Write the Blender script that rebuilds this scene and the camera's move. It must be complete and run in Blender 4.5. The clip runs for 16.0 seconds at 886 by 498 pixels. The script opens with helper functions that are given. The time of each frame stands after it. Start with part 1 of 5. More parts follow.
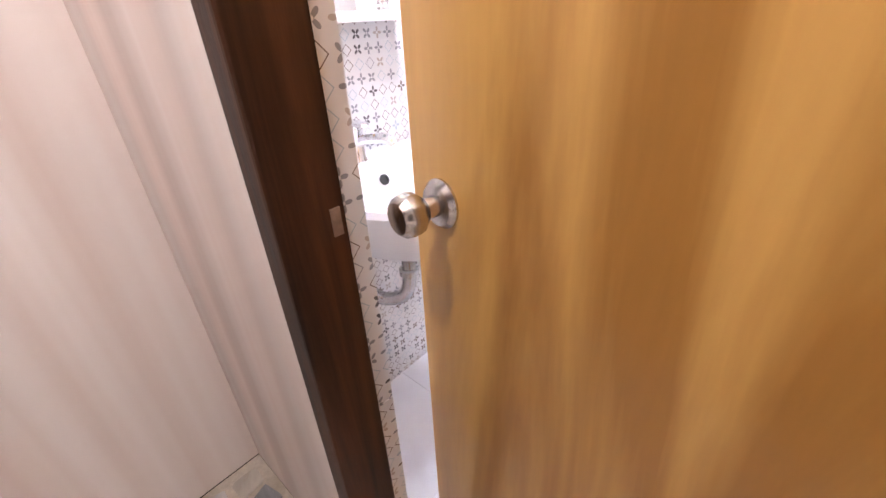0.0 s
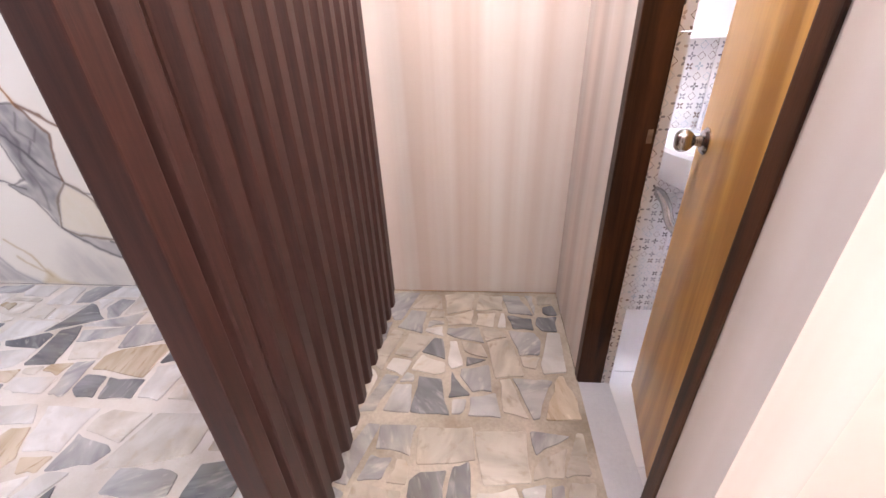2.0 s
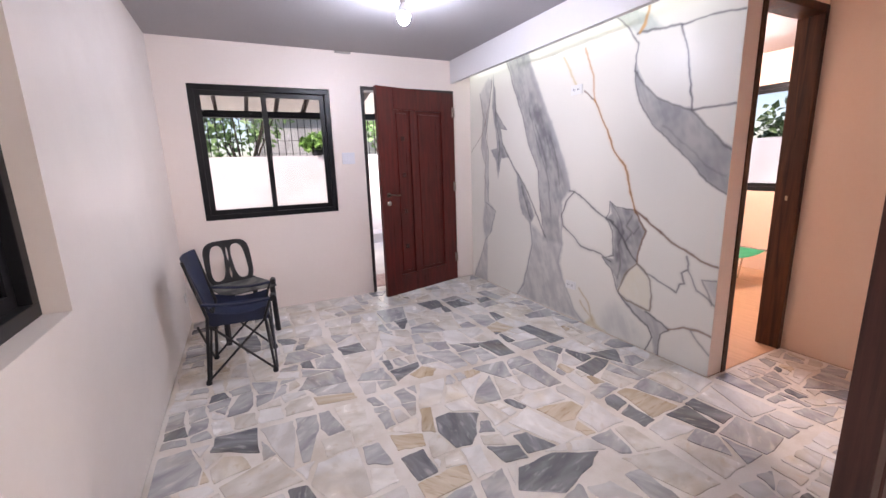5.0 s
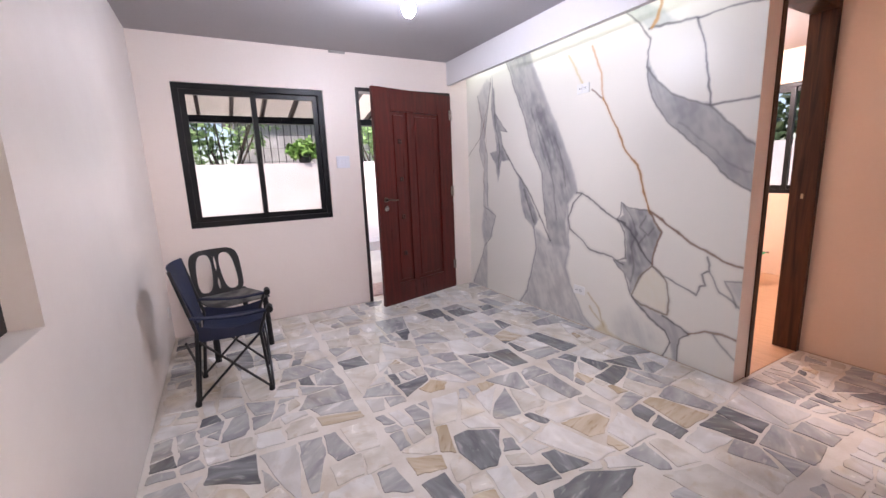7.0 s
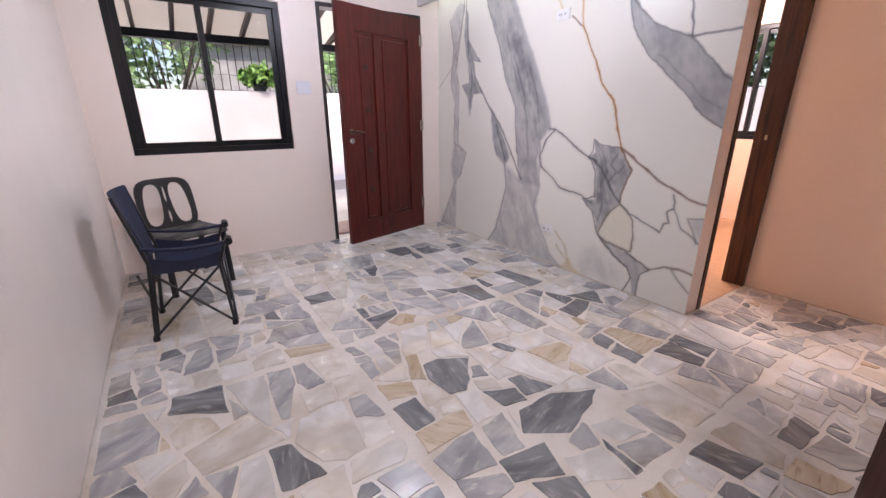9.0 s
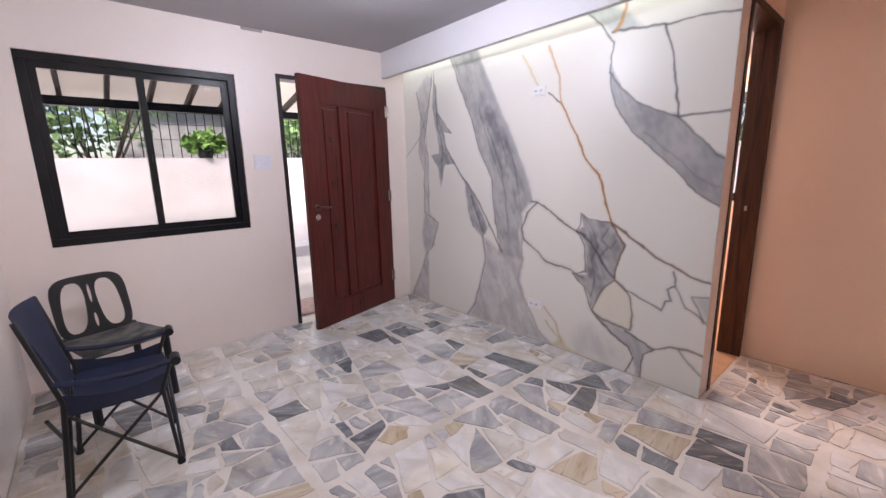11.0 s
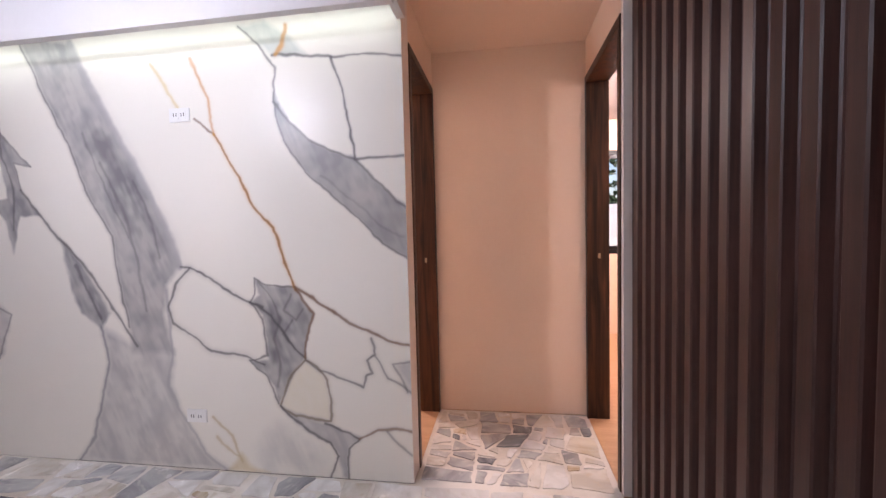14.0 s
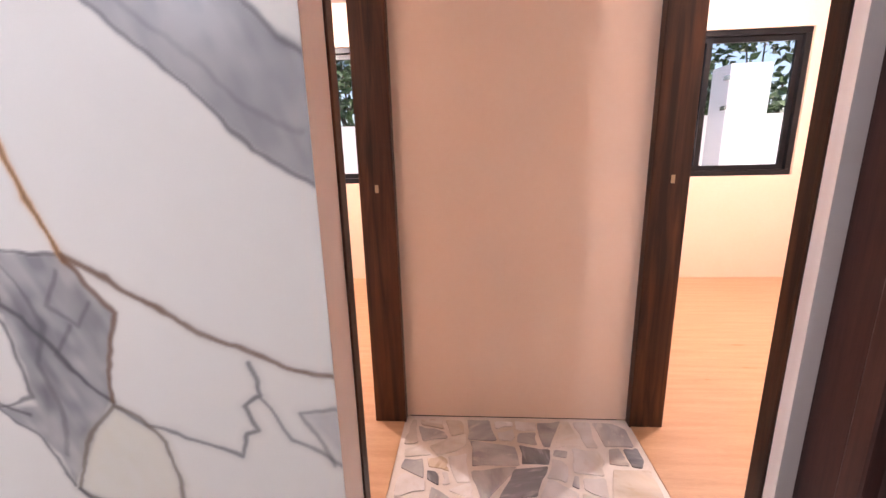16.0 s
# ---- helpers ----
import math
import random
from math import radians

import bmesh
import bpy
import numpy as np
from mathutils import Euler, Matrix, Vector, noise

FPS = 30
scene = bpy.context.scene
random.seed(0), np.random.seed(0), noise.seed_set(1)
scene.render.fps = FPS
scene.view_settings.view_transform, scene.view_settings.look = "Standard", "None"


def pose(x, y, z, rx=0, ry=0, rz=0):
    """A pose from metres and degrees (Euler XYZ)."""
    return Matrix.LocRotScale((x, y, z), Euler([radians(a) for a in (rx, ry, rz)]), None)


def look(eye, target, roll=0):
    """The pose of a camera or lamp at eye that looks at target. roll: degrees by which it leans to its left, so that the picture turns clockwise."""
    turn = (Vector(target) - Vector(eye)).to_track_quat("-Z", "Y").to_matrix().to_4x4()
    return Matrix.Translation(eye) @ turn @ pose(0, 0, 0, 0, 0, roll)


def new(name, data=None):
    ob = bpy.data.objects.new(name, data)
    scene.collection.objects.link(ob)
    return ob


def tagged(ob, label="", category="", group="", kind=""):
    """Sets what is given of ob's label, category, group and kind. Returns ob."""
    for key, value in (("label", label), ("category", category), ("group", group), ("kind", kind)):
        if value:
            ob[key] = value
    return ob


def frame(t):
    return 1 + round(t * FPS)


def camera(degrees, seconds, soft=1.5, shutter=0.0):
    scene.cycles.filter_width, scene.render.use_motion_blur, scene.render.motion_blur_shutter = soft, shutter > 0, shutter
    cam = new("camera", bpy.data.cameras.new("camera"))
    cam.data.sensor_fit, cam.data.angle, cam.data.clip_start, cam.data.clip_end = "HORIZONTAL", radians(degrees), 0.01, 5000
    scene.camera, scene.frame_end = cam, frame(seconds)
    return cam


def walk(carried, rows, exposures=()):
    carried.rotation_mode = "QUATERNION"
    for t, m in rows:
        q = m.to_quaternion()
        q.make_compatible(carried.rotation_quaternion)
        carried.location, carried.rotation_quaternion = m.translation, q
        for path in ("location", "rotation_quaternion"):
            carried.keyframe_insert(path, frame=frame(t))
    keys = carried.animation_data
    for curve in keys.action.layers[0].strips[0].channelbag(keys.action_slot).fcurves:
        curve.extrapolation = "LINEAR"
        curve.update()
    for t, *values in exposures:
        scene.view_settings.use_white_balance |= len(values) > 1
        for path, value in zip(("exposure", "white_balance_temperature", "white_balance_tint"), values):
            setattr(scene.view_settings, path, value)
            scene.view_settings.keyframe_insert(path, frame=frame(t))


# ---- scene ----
cam = camera(95.0, 16.0)
PATH = [
    (0, (0.063, 0.120, 1.136), (1.336, 1.296, 0.138), -2.6),
    (0.5, (0.013, -0.070, 1.117), (1.037, 1.319, 0.106), -2.1),
    (1, (-0.103, -0.278, 1.128), (0.631, 1.280, 0.111), -2.1),
    (1.5, (-0.142, -0.483, 1.177), (0.145, 1.203, 0.140), -2.4),
    (2, (-0.139, -0.616, 1.222), (-0.328, 1.110, 0.229), -2.5),
    (2.5, (-0.082, -0.698, 1.242), (-0.757, 0.920, 0.283), -2.5),
    (3, (-0.045, -0.839, 1.264), (-1.186, 0.536, 0.366), -2.4),
    (3.5, (-0.068, -1.026, 1.283), (-1.507, 0.094, 0.461), -2.3),
    (4, (-0.12, -1.23, 1.278), (-1.728, -0.275, 0.57), -2.0),
    (4.5, (-0.166, -1.307, 1.284), (-1.875, -0.433, 0.722), -2.1),
    (5, (-0.29, -1.33, 1.312), (-2.047, -0.467, 0.904), -1.9),
    (7.5, (-0.509, -1.411, 1.198), (-2.225, -0.456, 0.822), -2.1),
    (8, (-0.526, -1.389, 1.14), (-2.191, -0.426, 0.592), -2.0),
    (10.5, (-0.78, -1.462, 1.292), (-2.301, -0.3, 0.714), -1.4),
    (11, (-0.949, -1.402, 1.327), (-2.436, -0.124, 0.934), -1.2),
    (11.5, (-1.083, -1.396, 1.36), (-2.485, 0.01, 1.121), -1.4),
    (12, (-1.214, -1.441, 1.374), (-2.457, 0.121, 1.249), -1.5),
    (12.5, (-1.217, -1.386, 1.362), (-2.259, 0.32, 1.296), -1.5),
    (13, (-1.197, -1.251, 1.317), (-1.979, 0.589, 1.264), -1.5),
    (13.5, (-1.143, -1.027, 1.262), (-1.652, 0.906, 1.222), -1.5),
    (14, (-1.155, -0.798, 1.238), (-1.451, 1.177, 1.133), -1.4),
    (14.5, (-1.252, -0.591, 1.197), (-1.395, 1.396, 1.028), -1.2),
    (15, (-1.229, -0.303, 1.16), (-1.291, 1.68, 0.906), -1.3),
    (15.5, (-1.223, 0.0, 1.153), (-1.284, 1.965, 0.789), -1.4),
    (16, (-1.297, 0.282, 1.155), (-1.445, 2.223, 0.693), -1.5),
]
walk(cam, [(t, look(eye, target, roll)) for t, eye, target, roll in PATH],
     [(0.0, 1.9, 6500, 20), (1.0, 1.8, 6500, 20), (2.0, 1.92, 6500, 20), (3.0, 1.78, 6500, 20), (3.5, 1.58, 6500, 20), (5.0, 1.4, 6500, 20), (10.5, 1.27, 6500, 20), (12.0, 1.1, 6500, 20), (14.0, 1.36, 6500, 20), (16.0, 1.68, 6500, 20)])

# ---- light ----
world = bpy.data.worlds.new("world")
scene.world = world
world.use_nodes = True
wn = world.node_tree.nodes
sky = wn.new("ShaderNodeTexSky")
sky.sky_type, sky.sun_disc = "NISHITA", False
sky.sun_elevation, sky.sun_rotation = radians(55), radians(121)
world.node_tree.links.new(sky.outputs[0], wn["Background"].inputs[0])
wn["Background"].inputs[1].default_value = 0.15


def sun_lamp(strength, angle, elevation, azimuth):
    d = bpy.data.lights.new("sun", "SUN")
    d.energy, d.angle, d.color = strength, radians(angle), (1.0, 0.95, 0.88)
    ob = new("sun", d)
    ob.rotation_euler = (radians(90 - elevation), 0, radians(azimuth))


def strip_lamp(name, m, sx, sy, watts, colour):
    d = bpy.data.lights.new(name, "AREA")
    d.shape, d.size, d.size_y, d.energy, d.color = "RECTANGLE", sx, sy, watts, colour
    ob = new(name, d)
    ob.matrix_world = m


sun_lamp(5.0, 14, 55, 59)
# the light strip behind the pelmet, washing down the mural
strip_lamp("cove_light", pose(-2.98, 0.975, 2.235, 50), 2.7, 0.025, 0.75, (0.88, 1.0, 0.95))

# ---- materials ----


def mat(name, c1, c2, scale=6.0, rough=0.5, bump=0.0, fine=90.0, metal=0.0, spec=0.5, stretch=(1, 1, 1), contrast=(0.35, 0.65), grain=0.12, coat=0.0, swirl=0.0):
    """Two tones mixed by a large noise, a fine grain on top, with a little relief and uneven gloss."""
    m = bpy.data.materials.new(name)
    m.use_nodes = True
    nt = m.node_tree
    n, ln = nt.nodes, nt.links
    b = n["Principled BSDF"]
    tc, mp = n.new("ShaderNodeTexCoord"), n.new("ShaderNodeMapping")
    mp.inputs["Scale"].default_value = stretch
    ln.new(tc.outputs["Object"], mp.inputs[0])
    big, small = n.new("ShaderNodeTexNoise"), n.new("ShaderNodeTexNoise")
    big.inputs["Scale"].default_value, big.inputs["Detail"].default_value = scale, 5
    small.inputs["Scale"].default_value, small.inputs["Detail"].default_value = fine, 3
    big.inputs["Distortion"].default_value = swirl
    for t in (big, small):
        ln.new(mp.outputs[0], t.inputs[0])
    ramp = n.new("ShaderNodeValToRGB")
    ramp.color_ramp.elements[0].position, ramp.color_ramp.elements[1].position = contrast
    ramp.color_ramp.elements[0].color, ramp.color_ramp.elements[1].color = (*c1, 1), (*c2, 1)
    ln.new(big.outputs[0], ramp.inputs[0])
    mix = n.new("ShaderNodeMix")
    mix.data_type, mix.blend_type = "RGBA", "OVERLAY"
    mix.inputs[0].default_value = grain
    ln.new(ramp.outputs[0], mix.inputs[6])
    ln.new(small.outputs[0], mix.inputs[7])
    ln.new(mix.outputs[2], b.inputs["Base Color"])
    rr = n.new("ShaderNodeMapRange")
    rr.inputs[3].default_value, rr.inputs[4].default_value = max(0.02, rough * 0.8), min(1, rough * 1.2)
    ln.new(big.outputs[0], rr.inputs[0])
    ln.new(rr.outputs[0], b.inputs["Roughness"])
    b.inputs["Metallic"].default_value = metal
    b.inputs["Specular IOR Level"].default_value = spec
    b.inputs["Coat Weight"].default_value = coat
    if bump:
        bp = n.new("ShaderNodeBump")
        bp.inputs["Strength"].default_value, bp.inputs["Distance"].default_value = bump, 0.004
        ln.new(small.outputs[0], bp.inputs["Height"])
        ln.new(bp.outputs[0], b.inputs["Normal"])
    return m


def glow(name, colour, strength):
    m = bpy.data.materials.new(name)
    m.use_nodes = True
    b = m.node_tree.nodes["Principled BSDF"]
    b.inputs["Emission Color"].default_value, b.inputs["Emission Strength"].default_value = (*colour, 1), strength
    return m


def glass(name, tint=(1, 1, 1), rough=0.0):
    m = bpy.data.materials.new(name)
    m.use_nodes = True
    b = m.node_tree.nodes["Principled BSDF"]
    b.inputs["Base Color"].default_value, b.inputs["Roughness"].default_value = (*tint, 1), rough
    b.inputs["Transmission Weight"].default_value, b.inputs["IOR"].default_value = 1.0, 1.1
    return m


PINK = mat("pink_wall_paint", (0.78, 0.685, 0.635), (0.82, 0.73, 0.68), 1.2, 0.38, 0.05, 45, grain=0.05)
PEACH = mat("peach_wall_paint", (0.795, 0.605, 0.47), (0.835, 0.645, 0.505), 1.1, 0.42, 0.05, 45, grain=0.05)
WHITEWALL = mat("cream_wall_paint", (0.80, 0.705, 0.65), (0.84, 0.75, 0.695), 1.0, 0.42, 0.06, 40, grain=0.05)
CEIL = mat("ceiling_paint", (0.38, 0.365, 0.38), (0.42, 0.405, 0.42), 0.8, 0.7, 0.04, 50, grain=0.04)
BEAMWHITE = mat("pelmet_paint", (0.70, 0.68, 0.69), (0.75, 0.73, 0.74), 1.0, 0.5, 0.04, 50, grain=0.04)
FRAMEBLACK = mat("black_coated_aluminium", (0.007, 0.007, 0.008), (0.012, 0.012, 0.014), 4, 0.35, 0.0, 60, spec=0.2)
DOORRED = mat("mahogany_stained_wood", (0.058, 0.0065, 0.0045), (0.092, 0.0105, 0.007), 4.5, 0.30, 0.06, 60, spec=0.35, stretch=(9, 9, 0.8), grain=0.12, coat=0.1)
DARKWOOD = mat("walnut_stained_wood", (0.014, 0.0045, 0.0022), (0.085, 0.031, 0.0125), 2.4, 0.42, 0.1, 50, spec=0.3, stretch=(11, 11, 0.7), grain=0.2, swirl=0.8)
SLAT = mat("brown_slat_laminate", (0.034, 0.0135, 0.0108), (0.058, 0.0232, 0.0187), 4, 0.42, 0.05, 40, spec=0.3, stretch=(20, 20, 0.8), grain=0.3)
STEEL = mat("brushed_steel", (0.42, 0.37, 0.33), (0.56, 0.51, 0.46), 9, 0.25, 0.02, 200, metal=1.0)
CHROME = mat("chrome", (0.75, 0.75, 0.76), (0.85, 0.85, 0.86), 5, 0.1, 0.0, 100, metal=1.0)
WHITEPLASTIC = mat("white_plastic", (0.82, 0.81, 0.80), (0.86, 0.85, 0.84), 5, 0.35, 0.0, 80, grain=0.03)
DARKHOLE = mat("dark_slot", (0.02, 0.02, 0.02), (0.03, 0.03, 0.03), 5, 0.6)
CERAMIC = mat("white_ceramic", (0.80, 0.80, 0.81), (0.84, 0.84, 0.85), 2, 0.1, 0.0, 60, grain=0.02, coat=0.5)
CLEAR = glass("grey_tinted_glass", (0.50, 0.485, 0.49))
# hand-trowelled plaster, wavy over half a metre
PLASTER = mat("wavy_plaster_paint", (0.77, 0.705, 0.66), (0.83, 0.765, 0.715), 1.6, 0.34, 0.0, 40, grain=0.05)
_n, _l = PLASTER.node_tree.nodes, PLASTER.node_tree.links
_c, _m, _t, _b = _n.new("ShaderNodeTexCoord"), _n.new("ShaderNodeMapping"), _n.new("ShaderNodeTexNoise"), _n.new("ShaderNodeBump")
_m.inputs["Scale"].default_value = (1, 1, 1.6)
_t.inputs["Scale"].default_value, _t.inputs["Detail"].default_value = 2.4, 2.0
_b.inputs["Strength"].default_value, _b.inputs["Distance"].default_value = 0.5, 0.03
_l.new(_c.outputs["Object"], _m.inputs[0])
_l.new(_m.outputs[0], _t.inputs[0])
_l.new(_t.outputs[0], _b.inputs["Height"])
_l.new(_b.outputs[0], _n["Principled BSDF"].inputs["Normal"])
# satin paint over trowel ripples that run up the wall
ALCOVE = mat("rippled_satin_paint", (0.78, 0.685, 0.635), (0.82, 0.73, 0.68), 1.2, 0.26, 0.0, 45, spec=0.7, grain=0.02)
for _k in list(ALCOVE.node_tree.links):
    if _k.to_socket.name == "Roughness":
        ALCOVE.node_tree.links.remove(_k)
ALCOVE.node_tree.nodes["Principled BSDF"].inputs["Roughness"].default_value = 0.26
_n, _l = ALCOVE.node_tree.nodes, ALCOVE.node_tree.links
_c, _m, _t, _b = _n.new("ShaderNodeTexCoord"), _n.new("ShaderNodeMapping"), _n.new("ShaderNodeTexNoise"), _n.new("ShaderNodeBump")
_m.inputs["Scale"].default_value = (1, 1, 0.03)
_t.inputs["Scale"].default_value, _t.inputs["Detail"].default_value = 7.0, 0.0
_b.inputs["Strength"].default_value, _b.inputs["Distance"].default_value = 1.0, 0.03
_l.new(_c.outputs["Object"], _m.inputs[0])
_l.new(_m.outputs[0], _t.inputs[0])
_l.new(_t.outputs[0], _b.inputs["Height"])
_l.new(_b.outputs[0], _n["Principled BSDF"].inputs["Normal"])
# vertical streaks of sheen painted into the colour as whiter and pinker bands
_band, _sheen = _n.new("ShaderNodeTexNoise"), _n.new("ShaderNodeValToRGB")
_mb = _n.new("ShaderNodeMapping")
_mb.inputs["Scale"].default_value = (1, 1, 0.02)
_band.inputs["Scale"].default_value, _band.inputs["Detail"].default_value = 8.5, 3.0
_sheen.color_ramp.elements[0].position, _sheen.color_ramp.elements[1].position = 0.36, 0.64
_sheen.color_ramp.elements[0].color, _sheen.color_ramp.elements[1].color = (0.71, 0.60, 0.54, 1), (0.825, 0.765, 0.725, 1)
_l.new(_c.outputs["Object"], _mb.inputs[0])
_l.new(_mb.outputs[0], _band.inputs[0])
_l.new(_band.outputs[0], _sheen.inputs[0])
_l.new(_sheen.outputs[0], _n["Principled BSDF"].inputs["Base Color"])
GROUT = mat("cream_grout", (0.56, 0.50, 0.42), (0.76, 0.72, 0.67), 3.2, 0.24, 0.08, 120, contrast=(0.30, 0.55), grain=0.15)

# ---- building blocks ----


def box(bm, x0, x1, y0, y1, z0, z1, bevel=0.0):
    made = bmesh.ops.create_cube(bm, size=1.0, matrix=Matrix.LocRotScale(((x0 + x1) / 2, (y0 + y1) / 2, (z0 + z1) / 2), None, (x1 - x0, y1 - y0, z1 - z0)))
    if bevel:
        edges = {e for v in made["verts"] for e in v.link_edges}
        bmesh.ops.bevel(bm, geom=list(edges), offset=bevel, segments=2, affect="EDGES", profile=0.7)
    return made["verts"]


def rod(bm, a, b, r, r2=None, segs=12):
    """A round bar from a to b."""
    a, b = Vector(a), Vector(b)
    m = Matrix.Translation((a + b) / 2) @ (b - a).to_track_quat("Z", "Y").to_matrix().to_4x4()
    return bmesh.ops.create_cone(bm, cap_ends=True, segments=segs, radius1=r, radius2=r if r2 is None else r2, depth=(b - a).length, matrix=m)["verts"]


def lathe(bm, profile, m, segs=24):
    """A turned shape: (radius, height) pairs round the z axis of m."""
    rings = []
    for r, z in profile:
        rings.append([bm.verts.new(m @ Vector((r * math.cos(a), r * math.sin(a), z))) for a in (2 * math.pi * i / segs for i in range(segs))])
    for p, q in zip(rings, rings[1:]):
        for i in range(segs):
            bm.faces.new((p[i], p[(i + 1) % segs], q[(i + 1) % segs], q[i]))
    bm.faces.new(rings[0][::-1])
    bm.faces.new(rings[-1])


def tube(bm, points, r, segs=10):
    """A bent round tube through the points."""
    points = [Vector(p) for p in points]
    rings, prev = [], None
    for i, p in enumerate(points):
        d = (points[min(i + 1, len(points) - 1)] - points[max(i - 1, 0)]).normalized()
        side = (prev - d * prev.dot(d)).normalized() if prev else d.orthogonal().normalized()
        prev = side
        up = d.cross(side)
        rings.append([bm.verts.new(p + r * (side * math.cos(a) + up * math.sin(a))) for a in (2 * math.pi * k / segs for k in range(segs))])
    for p, q in zip(rings, rings[1:]):
        for i in range(segs):
            bm.faces.new((p[i], p[(i + 1) % segs], q[(i + 1) % segs], q[i]))
    bm.faces.new(rings[0][::-1])
    bm.faces.new(rings[-1])


def smooth_path(points, steps=6):
    """Catmull-Rom through the points."""
    pts = [Vector(p) for p in points]
    pts = [2 * pts[0] - pts[1]] + pts + [2 * pts[-1] - pts[-2]]
    out = []
    for a, b, c, d in zip(pts, pts[1:], pts[2:], pts[3:]):
        for k in range(steps):
            t = k / steps
            out.append(0.5 * ((2 * b) + (c - a) * t + (2 * a - 5 * b + 4 * c - d) * t * t + (3 * b - a - 3 * c + d) * t ** 3))
    return out + [pts[-2]]


def mesh_of(name, bm, material, smooth=False):
    me = bpy.data.meshes.new(name)
    bmesh.ops.recalc_face_normals(bm, faces=bm.faces)
    bm.to_mesh(me)
    bm.free()
    me.materials.append(material)
    if smooth:
        me.shade_smooth()
        me.set_sharp_from_angle(angle=radians(35))
    return me


def part(name, bm, material, parent, label="", smooth=False):
    ob = new(name, mesh_of(name, bm, material, smooth))
    ob.parent = parent
    return tagged(ob, label)


def thing(name, m, label, category, group=""):
    ob = new(name)
    ob.empty_display_size = 0.1
    ob.matrix_world = m
    return tagged(ob, label, category, group)


def structure(name, bm, material, label, category=""):
    return tagged(new(name, mesh_of(name, bm, material)), label, category or "wall", "", "structure")


def boxed(*sizes, bevel=0.0):
    bm = bmesh.new()
    for s in sizes:
        box(bm, *s, bevel=bevel)
    return bm


def wall_along_y(x0, x1, y0, y1, z1, holes):
    """Boxes of a wall that runs along y, with holes (ya, yb, za, zb) in order of y."""
    out, y = [], y0
    for ya, yb, za, zb in holes:
        out.append((x0, x1, y, ya, 0, z1))
        if za > 0:
            out.append((x0, x1, ya, yb, 0, za))
        out.append((x0, x1, ya, yb, zb, z1))
        y = yb
    out.append((x0, x1, y, y1, 0, z1))
    return boxed(*out)


def wall_along_x(y0, y1, x0, x1, z1, holes):
    out, x = [], x0
    for xa, xb, za, zb in holes:
        out.append((x, xa, y0, y1, 0, z1))
        if za > 0:
            out.append((xa, xb, y0, y1, 0, za))
        out.append((xa, xb, y0, y1, zb, z1))
        x = xb
    out.append((x, x1, y0, y1, 0, z1))
    return boxed(*out)

# ---- the large structure ----
H = 2.38
WX, MY, SY = -4.37, 1.07, -1.85          # front wall, mural wall, side wall
HL, HR, HE = -1.605, -0.635, 1.886       # hall: its two sides and its end
BX = 0.232                               # bathroom wall
BY = 3.95                                # back wall of the bedrooms

structure("wall_west", wall_along_y(WX - 0.12, WX, SY - 0.15, MY + 0.13, H, [(-1.62, -0.465, 0.89, 2.035), (-0.165, 0.855, 0, 2.08)]), WHITEWALL, "smooth cream painted front wall with window and door openings")
structure("wall_south", wall_along_x(SY - 0.15, SY, WX, 2.1, H, [(-1.92, -0.55, 0.895, 2.05)]), PLASTER, "uneven cream plastered side wall with a recessed window")
structure("wall_mural", boxed((WX, HL, MY, MY + 0.13, 0, H)), PINK, "painted wall that carries the marble mural")
structure("wall_hall_west", wall_along_y(HL - 0.12, HL, MY + 0.13, HE, H, [(1.215, 1.88, 0, 2.15)]), PEACH, "peach painted hall wall with a door opening")
structure("wall_hall_east", boxed((HR, HR + 0.12, 1.88, HE, 0, H), (HR, HR + 0.12, 1.112, 1.88, 2.15, H)), PEACH, "peach painted hall wall with a door opening")
structure("wall_hall_end", boxed((HL - 0.12, HR + 0.12, HE, HE + 0.12, 0, H)), PEACH, "plain peach painted end wall of the hall")
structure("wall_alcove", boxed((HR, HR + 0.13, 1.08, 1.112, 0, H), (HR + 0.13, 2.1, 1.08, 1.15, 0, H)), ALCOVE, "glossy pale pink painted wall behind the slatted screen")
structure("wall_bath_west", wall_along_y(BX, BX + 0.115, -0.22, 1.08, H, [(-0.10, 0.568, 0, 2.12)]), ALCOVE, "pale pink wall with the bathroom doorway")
structure("wall_bath_south", boxed((BX + 0.115, 2.1, -0.22, -0.11, 0, H)), WHITEWALL, "cream painted wall beside the bathroom")
structure("wall_bath_north", boxed((BX + 0.115, 1.6, 1.0, 1.08, -0.06, H)), CERAMIC, "bathroom wall clad in patterned tiles")
structure("wall_bath_east", boxed((1.6, 1.72, -0.11, 1.08, -0.06, H)), CERAMIC, "bathroom end wall clad in tiles")
structure("wall_east", boxed((2.1, 2.22, SY - 0.15, BY + 0.15, 0, H)), WHITEWALL, "plain cream painted end wall")
structure("wall_bedroom_divider", boxed((-1.18, -1.06, HE + 0.12, BY, 0, H)), PEACH, "plain peach wall between two bedrooms")
structure("wall_bedroom_west", boxed((WX - 0.12, WX, MY + 0.13, BY, 0, H)), PEACH, "plain peach bedroom wall")
structure("wall_north", wall_along_x(BY, BY + 0.15, WX - 0.12, 2.1, H, [(-3.35, -1.87, 0.90, 2.045), (-0.15, 1.38, 0.90, 2.045)]), PEACH, "peach painted bedroom back wall with two windows")
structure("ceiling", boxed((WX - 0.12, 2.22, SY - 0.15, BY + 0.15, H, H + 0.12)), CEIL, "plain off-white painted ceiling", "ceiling")
